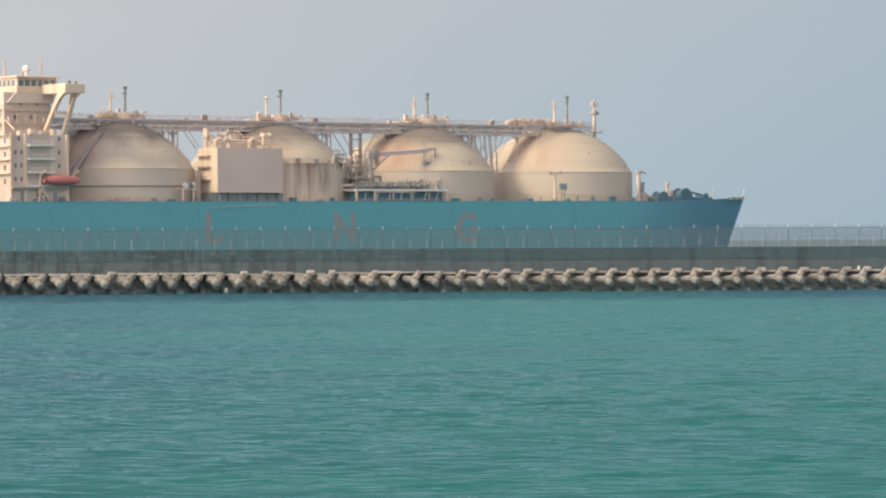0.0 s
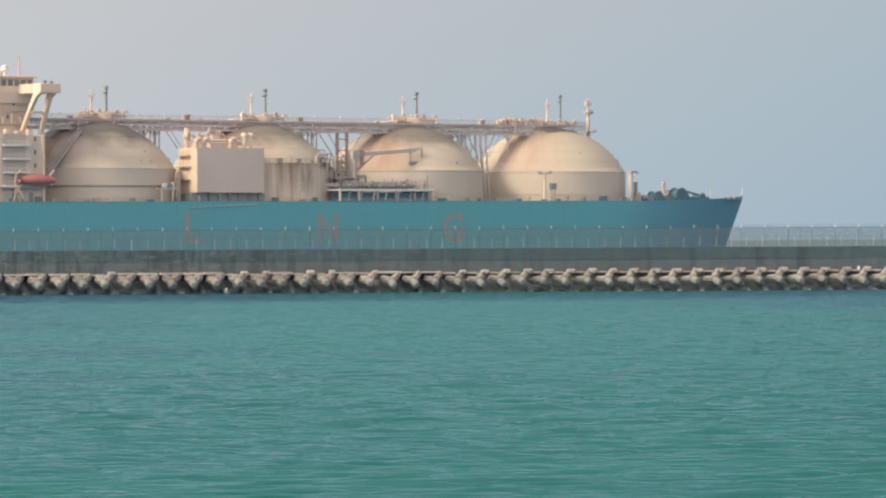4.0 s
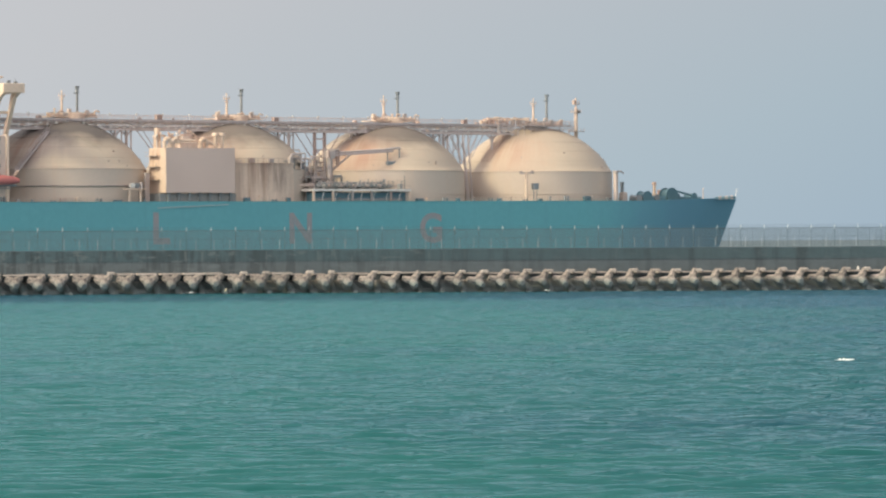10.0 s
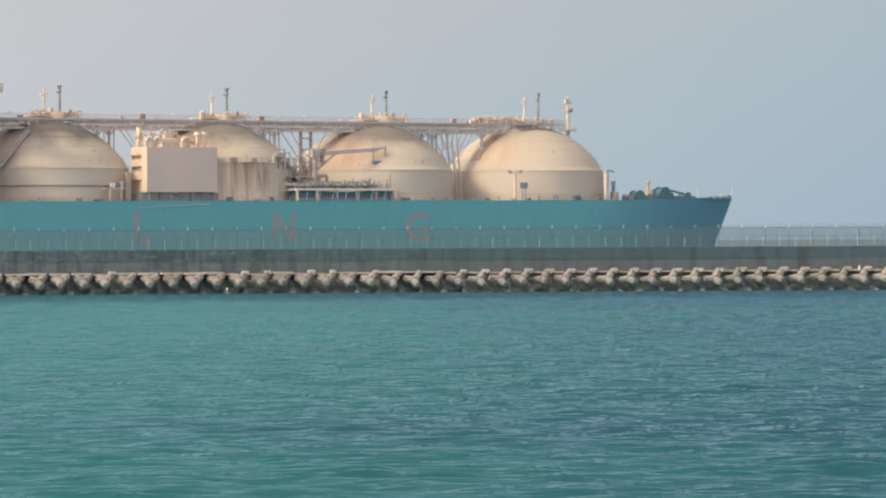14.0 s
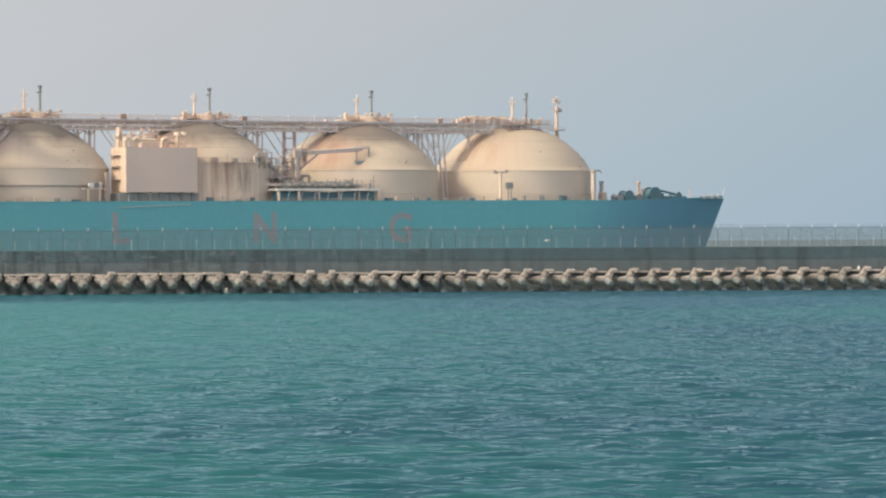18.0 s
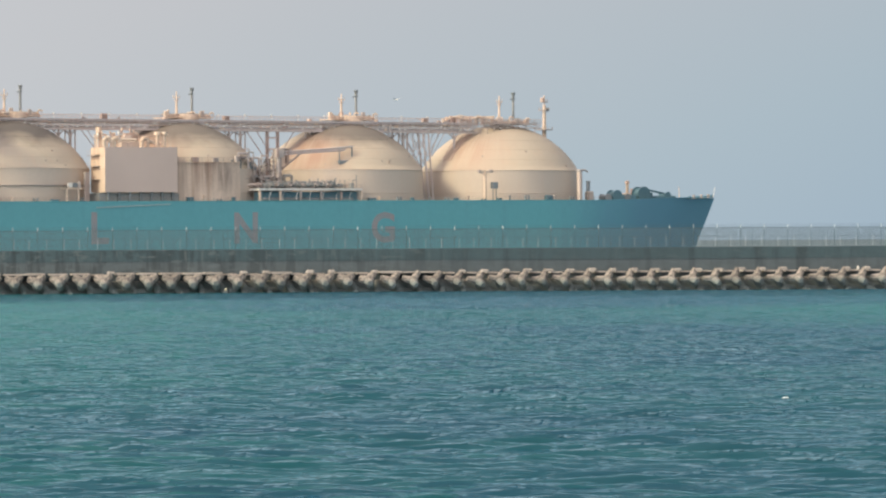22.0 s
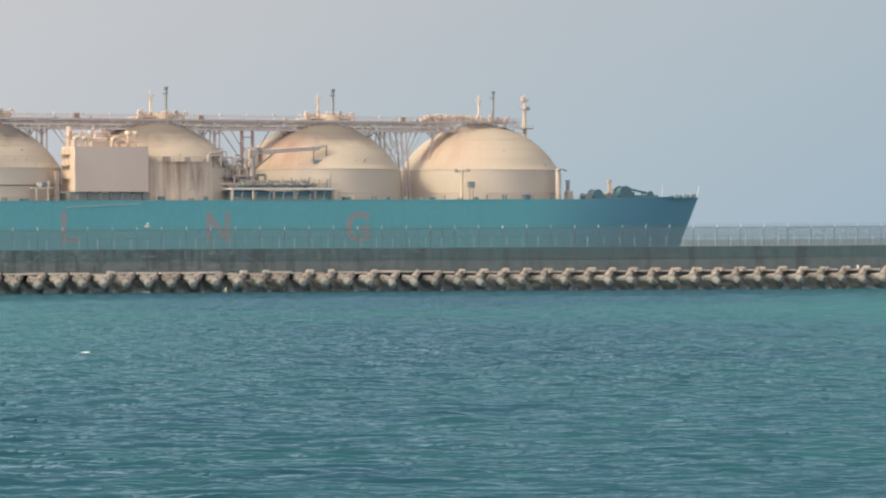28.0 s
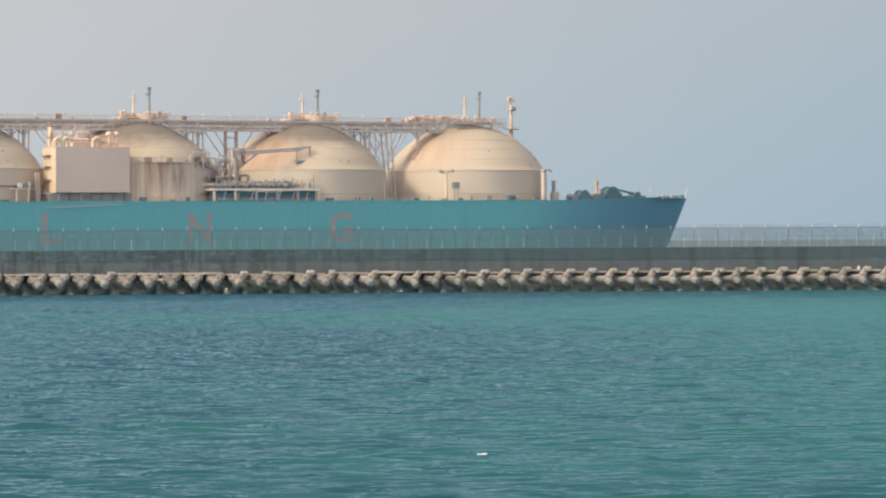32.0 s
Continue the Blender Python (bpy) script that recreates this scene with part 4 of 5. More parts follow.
for i, (l, w, h, r) in enumerate(((12.9, -21.0, 2.0, .56), (15.1, -21.0, 2.0, .56), (22.8, -21.0, 2.0, .58), (24.4, -20.8, 1.3, .45))):
    pts = [(l, w, HZ1), (l, w, HZ1 + h * .7), (l + .35, w, HZ1 + h), (l + 1.0, w, HZ1 + h * 1.08), (l + 1.55, w, HZ1 + h * .9), (l + 1.7, w, HZ1 + h * .55)]
    part("gooseneck_vent", Shape().path(pts, r, 8), M_CREAM, mh)
part("roof_box", Shape().box(18.5, 23.6, -18.5, -14, HZ1, HZ1 + 1.5, .15).box(20, 22, -17, -14.5, HZ1 + 1.5, HZ1 + 3.0, .1), M_HOUSE, mh)
part("roof_box", Shape().box(20.8, 23.2, -16, -14, HZ1 + 1.5, HZ1 + 3.6, .1), M_PINK, mh)
for i in range(9):
    l, w, h = 13.5 + i * 1.95 + rnd.uniform(-.4, .4), rnd.uniform(-20.5, -14), rnd.uniform(.7, 2.4)
    s = Shape().tube((l, w, HZ1), (l, w, HZ1 + h), rnd.uniform(.14, .3), 6).tube((l - .1, w, HZ1 + h), (l + rnd.uniform(.6, 1.6), w, HZ1 + h), .16, 6)
    part("roof_fitting", s, rnd.choice((M_PINK, M_WHITE, M_CREAM)), mh)
for i in range(16):
    l, h = 12.8 + i * .68 + rnd.uniform(-.25, .25), rnd.uniform(2.6, 4.4)
    s = Shape().tube((l, -15.6, HZ1), (l, -15.6, HZ1 + h), .13, 6).tube((l, -15.6, HZ1 + h - .1), (l, -15.6, HZ1 + h + .35), .34, 8, .24)
    if i % 3 == 0:
        s.path([(l, -15.6, HZ1 + h - .6), (l + .7, -15.6, HZ1 + h - .3), (l + 1.4, -15.6, HZ1 + h - .9), (l + 1.4, -15.6, HZ1)], .2, 6)
    part("roof_valve", s, (M_CREAM, M_WHITE, M_PINK, M_CREAM)[i % 4], mh)
for i in range(14):
    l = HL0 + .3 + i * 1.42
    part("roof_stanchion", Shape().tube((l, HW0 + .1, HZ1), (l, HW0 + .1, HZ1 + 1.0), .045, 4), M_STEEL, mh)
part("roof_rail", Shape().tube((HL0, HW0 + .1, HZ1 + 1.0), (HL1, HW0 + .1, HZ1 + 1.0), .04, 4), M_STEEL, mh)
for l in (27.2, 29.0):
    part("mushroom_vent", Shape().tube((l, -20.5, HZ1), (l, -20.5, 32.6), .42, 8).tube((l, -20.5, 32.4), (l, -20.5, 33.2), .95, 10, .75), M_CREAM, mh)
part("roof_main", Shape().path([(14.6, -20.6, 31.2), (21.6, -20.6, 31.2)], .34, 8), M_CREAM, mh)
part("roof_stack", Shape().tube((14.4, -14.5, HZ1), (14.4, -14.5, 34.4), .75, 10), M_CREAM, mh)
part("roof_pipe", Shape().tube((18, -15, 31.4), (27, -15, 31.4), .3, 8).tube((18, -14.2, 32.2), (30, -14.2, 32.2), .22, 8), M_PINK, mh)

# ---- cargo manifold ----
man = part("manifold_platform", Shape().box(53.4, 82.0, -22.6, -17.0, 19.0, 19.5), M_WHITE, ship, "cargo manifold platform with pale edge beam and crowded valves")
for i in range(6):
    a = 53.6 + i * 5.6
    part("leg", Shape().box(a, a + .5, -22.5, -22.0, 15.8, 19.1), M_CREAM if i in (0, 1, 5) else M_STEEL, man)
# added dark back panel; the shade under the platform is put into its colour
part("under_deck_tank", Shape().box(54.6, 81.6, -20.6, -17.4, 15.8, 18.7, .1), M_GREEN, man)
for i in range(7):
    a = 56.4 + i * 3.7
    part("stay", Shape().path([(a, -22.3, 15.8), (a, -22.3, 17.6), (a + .5, -22.3, 18.8)], .08, 5), M_WHITE, man)
part("under_deck_pipes", Shape().tube((55, -19, 17.6), (82, -19, 17.6), .5, 8).tube((55, -21.2, 16.8), (80, -21.2, 16.8), .35, 8), M_DARK, man)
for i in range(16):
    a = 57.5 + i * 1.2
    h = rnd.uniform(1.5, 2.6)
    s = Shape().tube((a, -20.5, 19.4), (a, -20.5, 19.4 + h), .13, 6).tube((a, -20.5, 20.4), (a, -22.3, 20.4), .3, 8).tube((a, -22.1, 20.4), (a, -22.35, 20.4), .44, 8)
    s.tube((a - .25, -20.5, 19.4 + h), (a + .25, -20.5, 19.4 + h), .09, 5)
    part("valve", s, (M_VENT, M_STEEL, M_DARK)[i % 3], man)
for i in range(24):
    a, h = 54.6 + i * 1.15 + rnd.uniform(-.3, .3), rnd.uniform(1.2, 2.9)
    part("valve_spindle", Shape().tube((a, -19.0, 19.4), (a, -19.0, 19.4 + h), .09, 5).tube((a, -19.0, 19.4 + h), (a, -19.0, 19.6 + h), .24, 8), rnd.choice((M_VENT, M_STEEL, M_CHORD)), man)
part("cargo_header", Shape().tube((56.0, -19.6, 20.3), (78.0, -19.6, 20.3), .5, 8).tube((57.0, -18.6, 21.0), (76.0, -18.6, 21.0), .4, 8), M_VENT, man)
for i in range(9):
    a = 58 + i * 2.1
    part("valve_stand", Shape().box(a, a + 1.2, -19.4, -18.2, 19.4, 20.6 + .6 * (i % 2), .1), M_STEEL if i % 2 else M_DARK, man)
part("control_stand", Shape().box(79.6, 80.5, -21.0, -19.8, 19.4, 20.9, .1).tube((81.4, -20.4, 19.4), (81.4, -20.4, 23.0), .11, 6).tube((80.2, -20.4, 21.4), (81.4, -20.4, 21.7), .1, 5).tube((80.6, -20.2, 19.4), (80.6, -20.2, 21.8), .09, 5), M_VENT, man)
rail = Shape()
for i in range(20):
    rail.tube((53.6 + i * 1.48, -22.5, 19.4), (53.6 + i * 1.48, -22.5, 20.4), .05, 4)
rail.tube((53.6, -22.5, 20.4), (81.9, -22.5, 20.4), .05, 4)
part("railing", rail, M_STEEL, man)
for l, w, h, r, mt in ((48.6, -15, 25.5, .5, M_STEEL), (50.2, -16, 24.0, .7, M_HOUSE), (52.4, -14.5, 27.0, .35, M_STEEL), (54.4, -15.5, 26.0, .6, M_DARK), (56.2, -14, 25.2, .9, M_STEEL), (58.3, -15, 23.5, .6, M_DARK), (60.5, -14.5, 22.2, .9, M_STEEL)):
    s = Shape().tube((l, w, 15.8), (l, w, h), r, 8)
    s.tube((l - 1.4, w, h - 1.5), (l + 1.6, w, h - 1.5), r * .6, 6).tube((l - .4, w, h - 3.5), (l + 2.2, w, h - 3.5), r * .5, 6)
    part("riser_pipe", s, mt, ship)
for i in range(36):
    l, w, h = rnd.uniform(47.5, 64), rnd.uniform(-18.5, -11), rnd.uniform(19, 29.5)
    q = rnd.uniform(.14, .34)
    run = rnd.uniform(1.5, 4.5) * rnd.choice((-1, 1))
    part("riser_pipe", Shape().path([(l, w, 15.8), (l, w, h), (l + run, w, h), (l + run, w, h - rnd.uniform(.8, 4))], q, 6), rnd.choice((M_STEEL, M_CHORD, M_VENT, M_STEEL, M_RACK)), ship)
for i in range(10):
    l, h = 48.5 + i * 1.5 + rnd.uniform(-.6, .6), rnd.uniform(20, 28.5)
    part("valve_platform", Shape().box(l, l + 2.6, -17.8, -15.0, h, h + .15).tube((l, -17.7, h), (l, -17.7, h + 1), .05, 4).tube((l + 2.6, -17.7, h), (l + 2.6, -17.7, h + 1), .05, 4).tube((l, -17.7, h + 1), (l + 2.6, -17.7, h + 1), .05, 4).tube((l + 1.2, -16.4, 15.8), (l + 1.2, -16.4, h), .15, 5), M_STEEL, ship)
led = Shape()
for i in range(23):
    q = -2.75 + i * .07
    a = (41.7 + 20.9 * math.cos(q), 20.9 * math.sin(q))
    led.tube((*a, 25.9), (*a, 27.0), .06, 4)
    if i:
        for dz in (26.4, 27.0):
            led.tube((*a, dz), (*pa, dz), .05, 4)
    pa = a
part("ledge_railing", led, M_STEEL, ship)
for q, w, h in ((-1.78, 1.7, 1.2), (-1.52, 1.3, 1.1), (-1.20, .9, 1.6)):
    a, b = 41.7 + 20.5 * math.cos(q), 20.5 * math.sin(q)
    part("ledge_box", Shape().box(a - w / 2, a + w / 2, b - .5, b + .5, 25.95, 25.95 + h, .08), rnd.choice((M_DARK, M_STEEL)), ship)
pb = part("pipe_bridge", Shape().path([(45.0, -17, 25.0), (49.0, -17, 25.0), (51.5, -17, 22.5), (51.5, -17, 20.5), (57, -17, 20.5)], .42, 8), M_HOUSE, ship, "bent grey cargo pipe")
part("flange", Shape().tube((48.8, -17, 25.0), (49.1, -17, 25.0), .75, 8), M_HOUSE, pb)

# hose crane
cr = part("hose_crane", Shape().tube((61.6, -17, 15.8), (61.6, -17, 27.6), .7, 10).box(60.5, 62.7, -18, -16, 27.2, 29.2, .2), M_STEEL, ship, "hose-handling crane with a long level jib")
jib = Shape()
for y in (-17.4, -16.6):
    jib.tube((61.8, y, 28.6), (82.0, y, 29.9), .2, 6).tube((61.8, y, 27.9), (79.5, y, 29.1), .2, 6)
    for i in range(11):
        a = 62 + i * 1.65
        jib.tube((a, y, 27.9 + (a - 61.8) * .067), (a + .8, y, 28.7 + (a - 61.8) * .064), .12, 5).tube((a + .8, y, 28.7 + (a - 61.8) * .064), (a + 1.6, y, 28.0 + (a - 61.8) * .067), .12, 5)
part("jib", jib, M_RACK, cr)
part("jib_foot", Shape().tube((62.2, -17, 24.2), (67.5, -17, 28.2), .28, 6), M_STEEL, cr)
cage = Shape().tube((78.3, -17.3, 29.6), (78.3, -17.3, 26.2), .16, 5).tube((81.8, -17.3, 29.9), (81.8, -17.3, 26.2), .2, 5).tube((82.1, -17.3, 30.1), (77.6, -17.3, 29.7), .2, 5)
cage.box(78.0, 82.2, -17.8, -16.8, 25.7, 26.6, .1).tube((78.6, -17.3, 25.9), (76.4, -17.6, 20.4), .22, 5).tube((80.0, -17.3, 25.9), (77.4, -17.6, 20.4), .12, 5)
part("hook_cage", cage, M_DARK, cr)

# ---- deck posts and small deck fittings ----
p4 = part("deck_post", Shape().tube((118.3, -20, 15.9), (118.3, -20, 24.0), .42, 8), M_CREAM, ship, "cream deck post with a lamp crossbar")
part("crossbar", Shape().tube((116.6, -20, 23.6), (120.0, -20, 23.9), .18, 6).box(116.3, 117.0, -20.3, -19.7, 23.5, 24.3).box(119.6, 120.4, -20.3, -19.7, 23.6, 24.4), M_STEEL, p4)
part("ladder", Shape().tube((120.6, -20, 15.9), (120.6, -20, 20.6), .12, 5).tube((121.5, -20, 15.9), (121.5, -20, 20.6), .12, 5).box(120.2, 121.8, -20.6, -19.4, 19.6, 21.2, .06), M_DARK, p4)
fp = part("deck_post", Shape().tube((145.7, -20.6, 16.2), (145.7, -20.6, 24.0), .62, 10).tube((146.7, -19.8, 16.2), (146.7, -19.8, 23.4), .3, 8), M_HOUSE, ship, "stout cream vent post beside the forward tank")
part("post_head", Shape().tube((145.7, -20.6, 23.9), (145.7, -20.6, 24.5), .85, 10, .7).path([(145.7, -20.6, 24.3), (147.2, -20.6, 24.4), (148.2, -20.6, 23.9)], .2, 6), M_STEEL, fp)
part("vent_house", Shape().box(151.0, 152.8, -16.0, -14.0, 16.0, 19.0, .3), M_RECESS, ship)
part("vent_post", Shape().tube((151.6, -15.0, 19.0), (151.6, -15.0, 21.4), .5, 8).tube((151.6, -15.0, 21.2), (151.6, -15.0, 21.7), .62, 8), M_DARK, ship)
# small platform with reels beside the after tank
pf = part("reel_platform", Shape().box(1.6, 7.2, -22.3, -20.9, 19.2, 19.5), M_CREAM, ship, "small cream platform with hose reels beside the after tank")
for l in (2.6, 5.6):
    part("leg", Shape().box(l, l + .35, -22.2, -21.8, 15.8, 19.2), M_CREAM, pf)
part("reel", Shape().tube((3.7, -22.1, 20.2), (3.7, -21.2, 20.2), .6, 12), M_WHITE, pf)
part("reel", Shape().tube((5.0, -22.1, 20.2), (5.0, -21.2, 20.2), .6, 12), M_DARK, pf)
part("reel_box", Shape().box(5.9, 6.3, -22.1, -21.2, 19.5, 21.0, .05), M_CHORD, pf)
part("ladder_trunk", Shape().box(9.0, 10.2, -18.4, -17.4, 15.8, 23.4, .1), M_STEEL, ship)
# steps down the fore side of the forward dome
foot = Shape()
for i in range(9):
    dl = 14.4 + i * .62
    foot.box(TANKS[3] + dl - .25, TANKS[3] + dl + .25, -1.2, 0.2, dome_z(3, dl, 1) - .1, dome_z(3, dl, 1) + .5).tube((TANKS[3] + dl, -1.2, dome_z(3, dl, 1)), (TANKS[3] + dl, -1.2, dome_z(3, dl, 1) + 1.2), .06, 4)
part("dome_stair", foot, M_RACK, ship, "rusty steps down the fore side of the dome")
for i in range(46):
    l = -44 + i * 4.15 + rnd.uniform(-1.5, 1.5)
    if 50 < l < 84 or 10 < l < 34:
        continue
    z = deck_z(l) - .35
    h, w = rnd.uniform(.7, 1.7), rnd.uniform(.5, 2.6)
    s = Shape()
    if i % 3 == 0:
        s.tube((l, -21.5, z), (l, -21.5, z + h), .32, 8).tube((l + .9, -21.5, z), (l + .9, -21.5, z + h), .32, 8).box(l - .5, l + 1.4, -21.9, -21.1, z, z + .2)
        part("bollard", s, M_DARK, ship)
    elif i % 3 == 1:
        s.box(l, l + w, -21.6, -20.6, z, z + h, .08)
        part("deck_locker", s, rnd.choice((M_DARK, M_STEEL, M_PINK, M_GREEN)), ship)
    else:
        s.tube((l, -21, z), (l, -21, z + h), .22, 6).tube((l, -21, z + h), (l, -21, z + h + .25), .42, 8, .3)
        part("deck_vent", s, rnd.choice((M_DARK, M_STEEL, M_CREAM)), ship)
rail = Shape()
for i in range(100):
    l = -45 + i * 2.0
    y = half_breadth(l, deck_z(l)) - .15
    z = deck_z(l)
    rail.tube((l, -y, z), (l, -y, z + .95), .035, 4)
    if i:
        for dz in (.5, .95):
            rail.tube((l, -y, z + dz), (pl, -py, pz + dz), .03, 4)
    pl, py, pz = l, y, z
part("deck_railing", rail, M_STEEL, ship)

# ---- forecastle ----
fz = deck_z(172) - .35


def winch(l, w, r, name, mat):
    z = deck_z(l) - .35
    s = Shape().tube((l, w - 1.6, z + r + .3), (l, w + 1.6, z + r + .3), r, 14)
    for y in (w - 1.7, w + 1.55):
        s.tube((l, y, z + r + .3), (l, y + .15, z + r + .3), r * 1.3, 14)
    s.box(l - r, l + r, w - 2.2, w + 2.2, z, z + .5).box(l + r * .8, l + r * 2.2, w - .8, w + .8, z, z + r * 1.4, .1)
    return part(name, s, mat, ship, "dark green mooring winch on the forecastle")


winch(164.2, -7.0, 1.15, "mooring_winch", M_GREEN)
winch(161.2, -7.4, .75, "mooring_winch", M_DARK)
winch(173.9, -4.5, 1.45, "anchor_windlass", M_GREEN)
winch(182.2, -3.0, .75, "mooring_winch", M_GREEN)
winch(167.6, -6.5, .7, "mooring_winch", M_DARK)
part("chain_stopper", Shape().tube((175.2, -4.5, fz + 3.0), (182.4, -3.2, fz + 1.7), .28, 6).box(176.5, 185.0, -4.5, -2.0, fz - .2, fz + 1.3, .3), M_GREEN, ship)
part("deck_locker", Shape().box(165.5, 170.5, -8, -4, fz - .3, fz + 1.4, .2), M_GREEN, ship)
vm = part("ventilator_mast", Shape().tube((172.4, 0, fz), (172.4, 0, 21.9), .42, 8).box(171.4, 173.4, -1.2, 1.0, fz, fz + 2.0, .1), M_CREAM, ship, "pale ventilator mast on the forecastle")
part("ventilator_head", Shape().tube((172.4, 0, 21.2), (172.4, 0, 22.0), .7, 8, .5), M_PINK, vm)
part("equipment_box", Shape().box(173.5, 175.0, -.6, .4, fz, 19.9, .1), M_PINK, vm)
part("bow_post", Shape().tube((188.5, 0, 17.2), (188.5, 0, 20.6), .14, 6, .08), M_CREAM, ship)
part("jack_staff", Shape().tube((199.2, 0, 17.6), (199.8, 0, 20.4), .1, 6, .05), M_WHITE, ship)
for i in range(7):
    l = 184.5 + i * 2.0
    y = half_breadth(l, deck_z(l)) - .5
    part("fairlead", Shape().box(l, l + .6, -y, -y + .7, deck_z(l) - .4, deck_z(l) + .35 + .25 * (i % 2), .1), M_STEEL if i % 2 else M_GREEN, ship)

# ---- accommodation ----
acc = part("accommodation_block", Shape().box(-44.7, -29.3, -21, 21, 15.8, 32.0, .1), M_HOUSE, ship, "beige multi-storey accommodation block with balconies")
tower = part("upper_house", Shape().box(-41.5, -28.5, -12.5, 12.5, 32.0, 42.4, .1), M_HOUSE, ship, "beige upper house below the bridge")
for z in (34.8, 38.0):
    part("deck_edge", Shape().box(-43.5, -28.0, -13.4, 13.4, z, z + .25), M_HOUSE, tower)
bridge = part("bridge", Shape().box(-38.5, -27.5, -13.5, 13.5, 42.4, 45.9, .15), M_CREAM, ship, "cream navigating bridge with a row of dark windows")
part("bridge_roof", Shape().box(-39.0, -26.8, -14.2, 14.2, 45.9, 46.3, .08), M_CREAM, bridge)
for i in range(6):
    a = -38.0 + i * 1.75
    part("window", Shape().box(a, a + 1.35, -13.56, -13.3, 43.9, 45.4), M_GLASS, bridge)
for i in range(12):
    y = -12.6 + i * 2.1
    part("window", Shape().box(-38.56, -38.3, y, y + 1.5, 43.9, 45.4), M_GLASS, bridge)
    part("window", Shape().box(-27.7, -27.44, y, y + 1.5, 43.9, 45.4), M_GLASS, bridge)
for sgn in (-1, 1):
    a, b = sorted((sgn * 13.5, sgn * 24.6))
    wing = part("bridge_wing", Shape().box(-31.8, -26.2, a, b, 42.0, 44.2, .12), M_CREAM, bridge, "cream bridge wing on raking brackets")
    for l, inner in ((-31.3, 13.6), (-27.6, 16.6)):
        s = Shape()
        y1, y0 = sgn * 22.3, sgn * inner
        v = []
        for (y, z, t) in ((y0, 32.0, .6), (y0 + (y1 - y0) * .56, 37.8, .6), (y1 - sgn * 1.0, 41.0, .95), (y1 + sgn * .6, 42.1, 1.8)):
            v += [(l - .45, y - t * sgn, z), (l + .45, y - t * sgn, z), (l + .45, y + t * sgn, z), (l - .45, y + t * sgn, z)]
        f = [(0, 1, 2, 3), (12, 13, 14, 15)]
        for k in (0, 4, 8):
            f += [(k + i, k + (i + 1) % 4, k + 4 + (i + 1) % 4, k + 4 + i) for i in range(4)]
        s.put(v, f)
        part("bracket", s, M_CREAM, wing)
    part("bracket_tie", Shape().box(-31.3, -27.6, sgn * 19.0 - .4, sgn * 19.0 + .4, 37.2, 37.8), M_CREAM, wing)
    part("wing_lamp", Shape().box(-30.2, -29.4, sgn * 23.2 - .3, sgn * 23.2 + .3, 44.2, 44.9).tube((-28, sgn * 23, 44.2), (-28, sgn * 23, 45.4), .06, 4).box(-27.8, -27.0, sgn * 22 - .3, sgn * 22 + .3, 44.2, 44.8), M_DARK, wing)
for i in range(14):
    part("wing_rail_post", Shape().tube((-33 + i * .45, -14.4, 44.2), (-33 + i * .45, -14.4, 45.2), .04, 4), M_STEEL, bridge)
for l, w, h, r, mt in ((-26.9, -5.0, 51.4, .28, M_PINK), (-36.4, -4, 50.4, .32, M_PINK), (-33.0, 2, 48.2, .12, M_WHITE), (-28.6, 1, 48.5, .4, M_STEEL)):
    part("aerial_mast", Shape().tube((l, w, 46.2), (l, w, h), r, 6, r * .55), mt, bridge)
ball = Shape()
v, f = [], []
for a in range(9):
    for b in range(14):
        th, ph = math.pi * a / 8, 2 * math.pi * b / 14
        v.append((-29.8 + .95 * math.sin(th) * math.cos(ph), -3 + .95 * math.sin(th) * math.sin(ph), 48.5 + .95 * math.cos(th)))
for a in range(8):
    for b in range(14):
        f.append((a * 14 + b, a * 14 + (b + 1) % 14, (a + 1) * 14 + (b + 1) % 14, (a + 1) * 14 + b))
ball.put(v, f, True).tube((-29.8, -3, 46.2), (-29.8, -3, 47.8), .3, 8)
part("radome", ball, M_WHITE, bridge, "white satellite dome")
for z in (20.0, 23.2, 26.4, 29.6):
    for l in ((-43.5, -41.9) if z < 27 else (-42.6,)) + ((-31.6,) if z > 22 else ()):
        part("window", Shape().box(l, l + .5, -21.06, -20.8, z + 1.0, z + 2.0), M_GLASS, acc)
    s = Shape().box(-40.2, -33.2, -22.4, -20.99, z - .3, z + .1)
    for i in range(8):
        s.tube((-39.9 + i * .92, -22.1, z), (-39.9 + i * .92, -22.1, z + 1.0), .05, 4)
    s.tube((-40, -22.1, z + 1.0), (-33.4, -22.1, z + 1.0), .06, 4)
    bal = part("balcony", s, M_WHITE, acc, "pale balcony with a thin railing")
    # flat plate whose darker colour is the shade behind the balcony
    part("balcony_recess", Shape().box(-39.6, -33.8, -21.03, -20.8, z + .1, z + 2.7), M_RECESS, bal)
for z in (19.4, 22.6, 25.8, 29.0):
    for i in range(5):
        y = -19 + i * 3.6
        part("window", Shape().box(-44.76, -44.5, y, y + .8, z + 1, z + 2.2), M_GLASS, acc)
# added cream pilasters; the block's sunlit edge is put into their paler colour
for l, w in ((-44.9, -21.6), (-41.0, -21.5), (-29.6, -21.5)):
    part("pilaster", Shape().box(l, l + .7, w, -20.95, 15.8, 32.2, .05), M_CREAM, acc)
for z in (22.7, 25.9, 29.1, 31.8):
    part("deck_edge", Shape().box(-45.6, -44.65, -21.5, 21.5, z, z + .18), M_CREAM, acc)
for l, z, h in ((-42.0, 16.0, 2.6), (-37.5, 16.0, 2.2), (-33.0, 16.0, 2.4)):
    part("side_door", Shape().box(l, l + 1.1, -21.08, -20.8, z, z + h), M_VENT, acc)
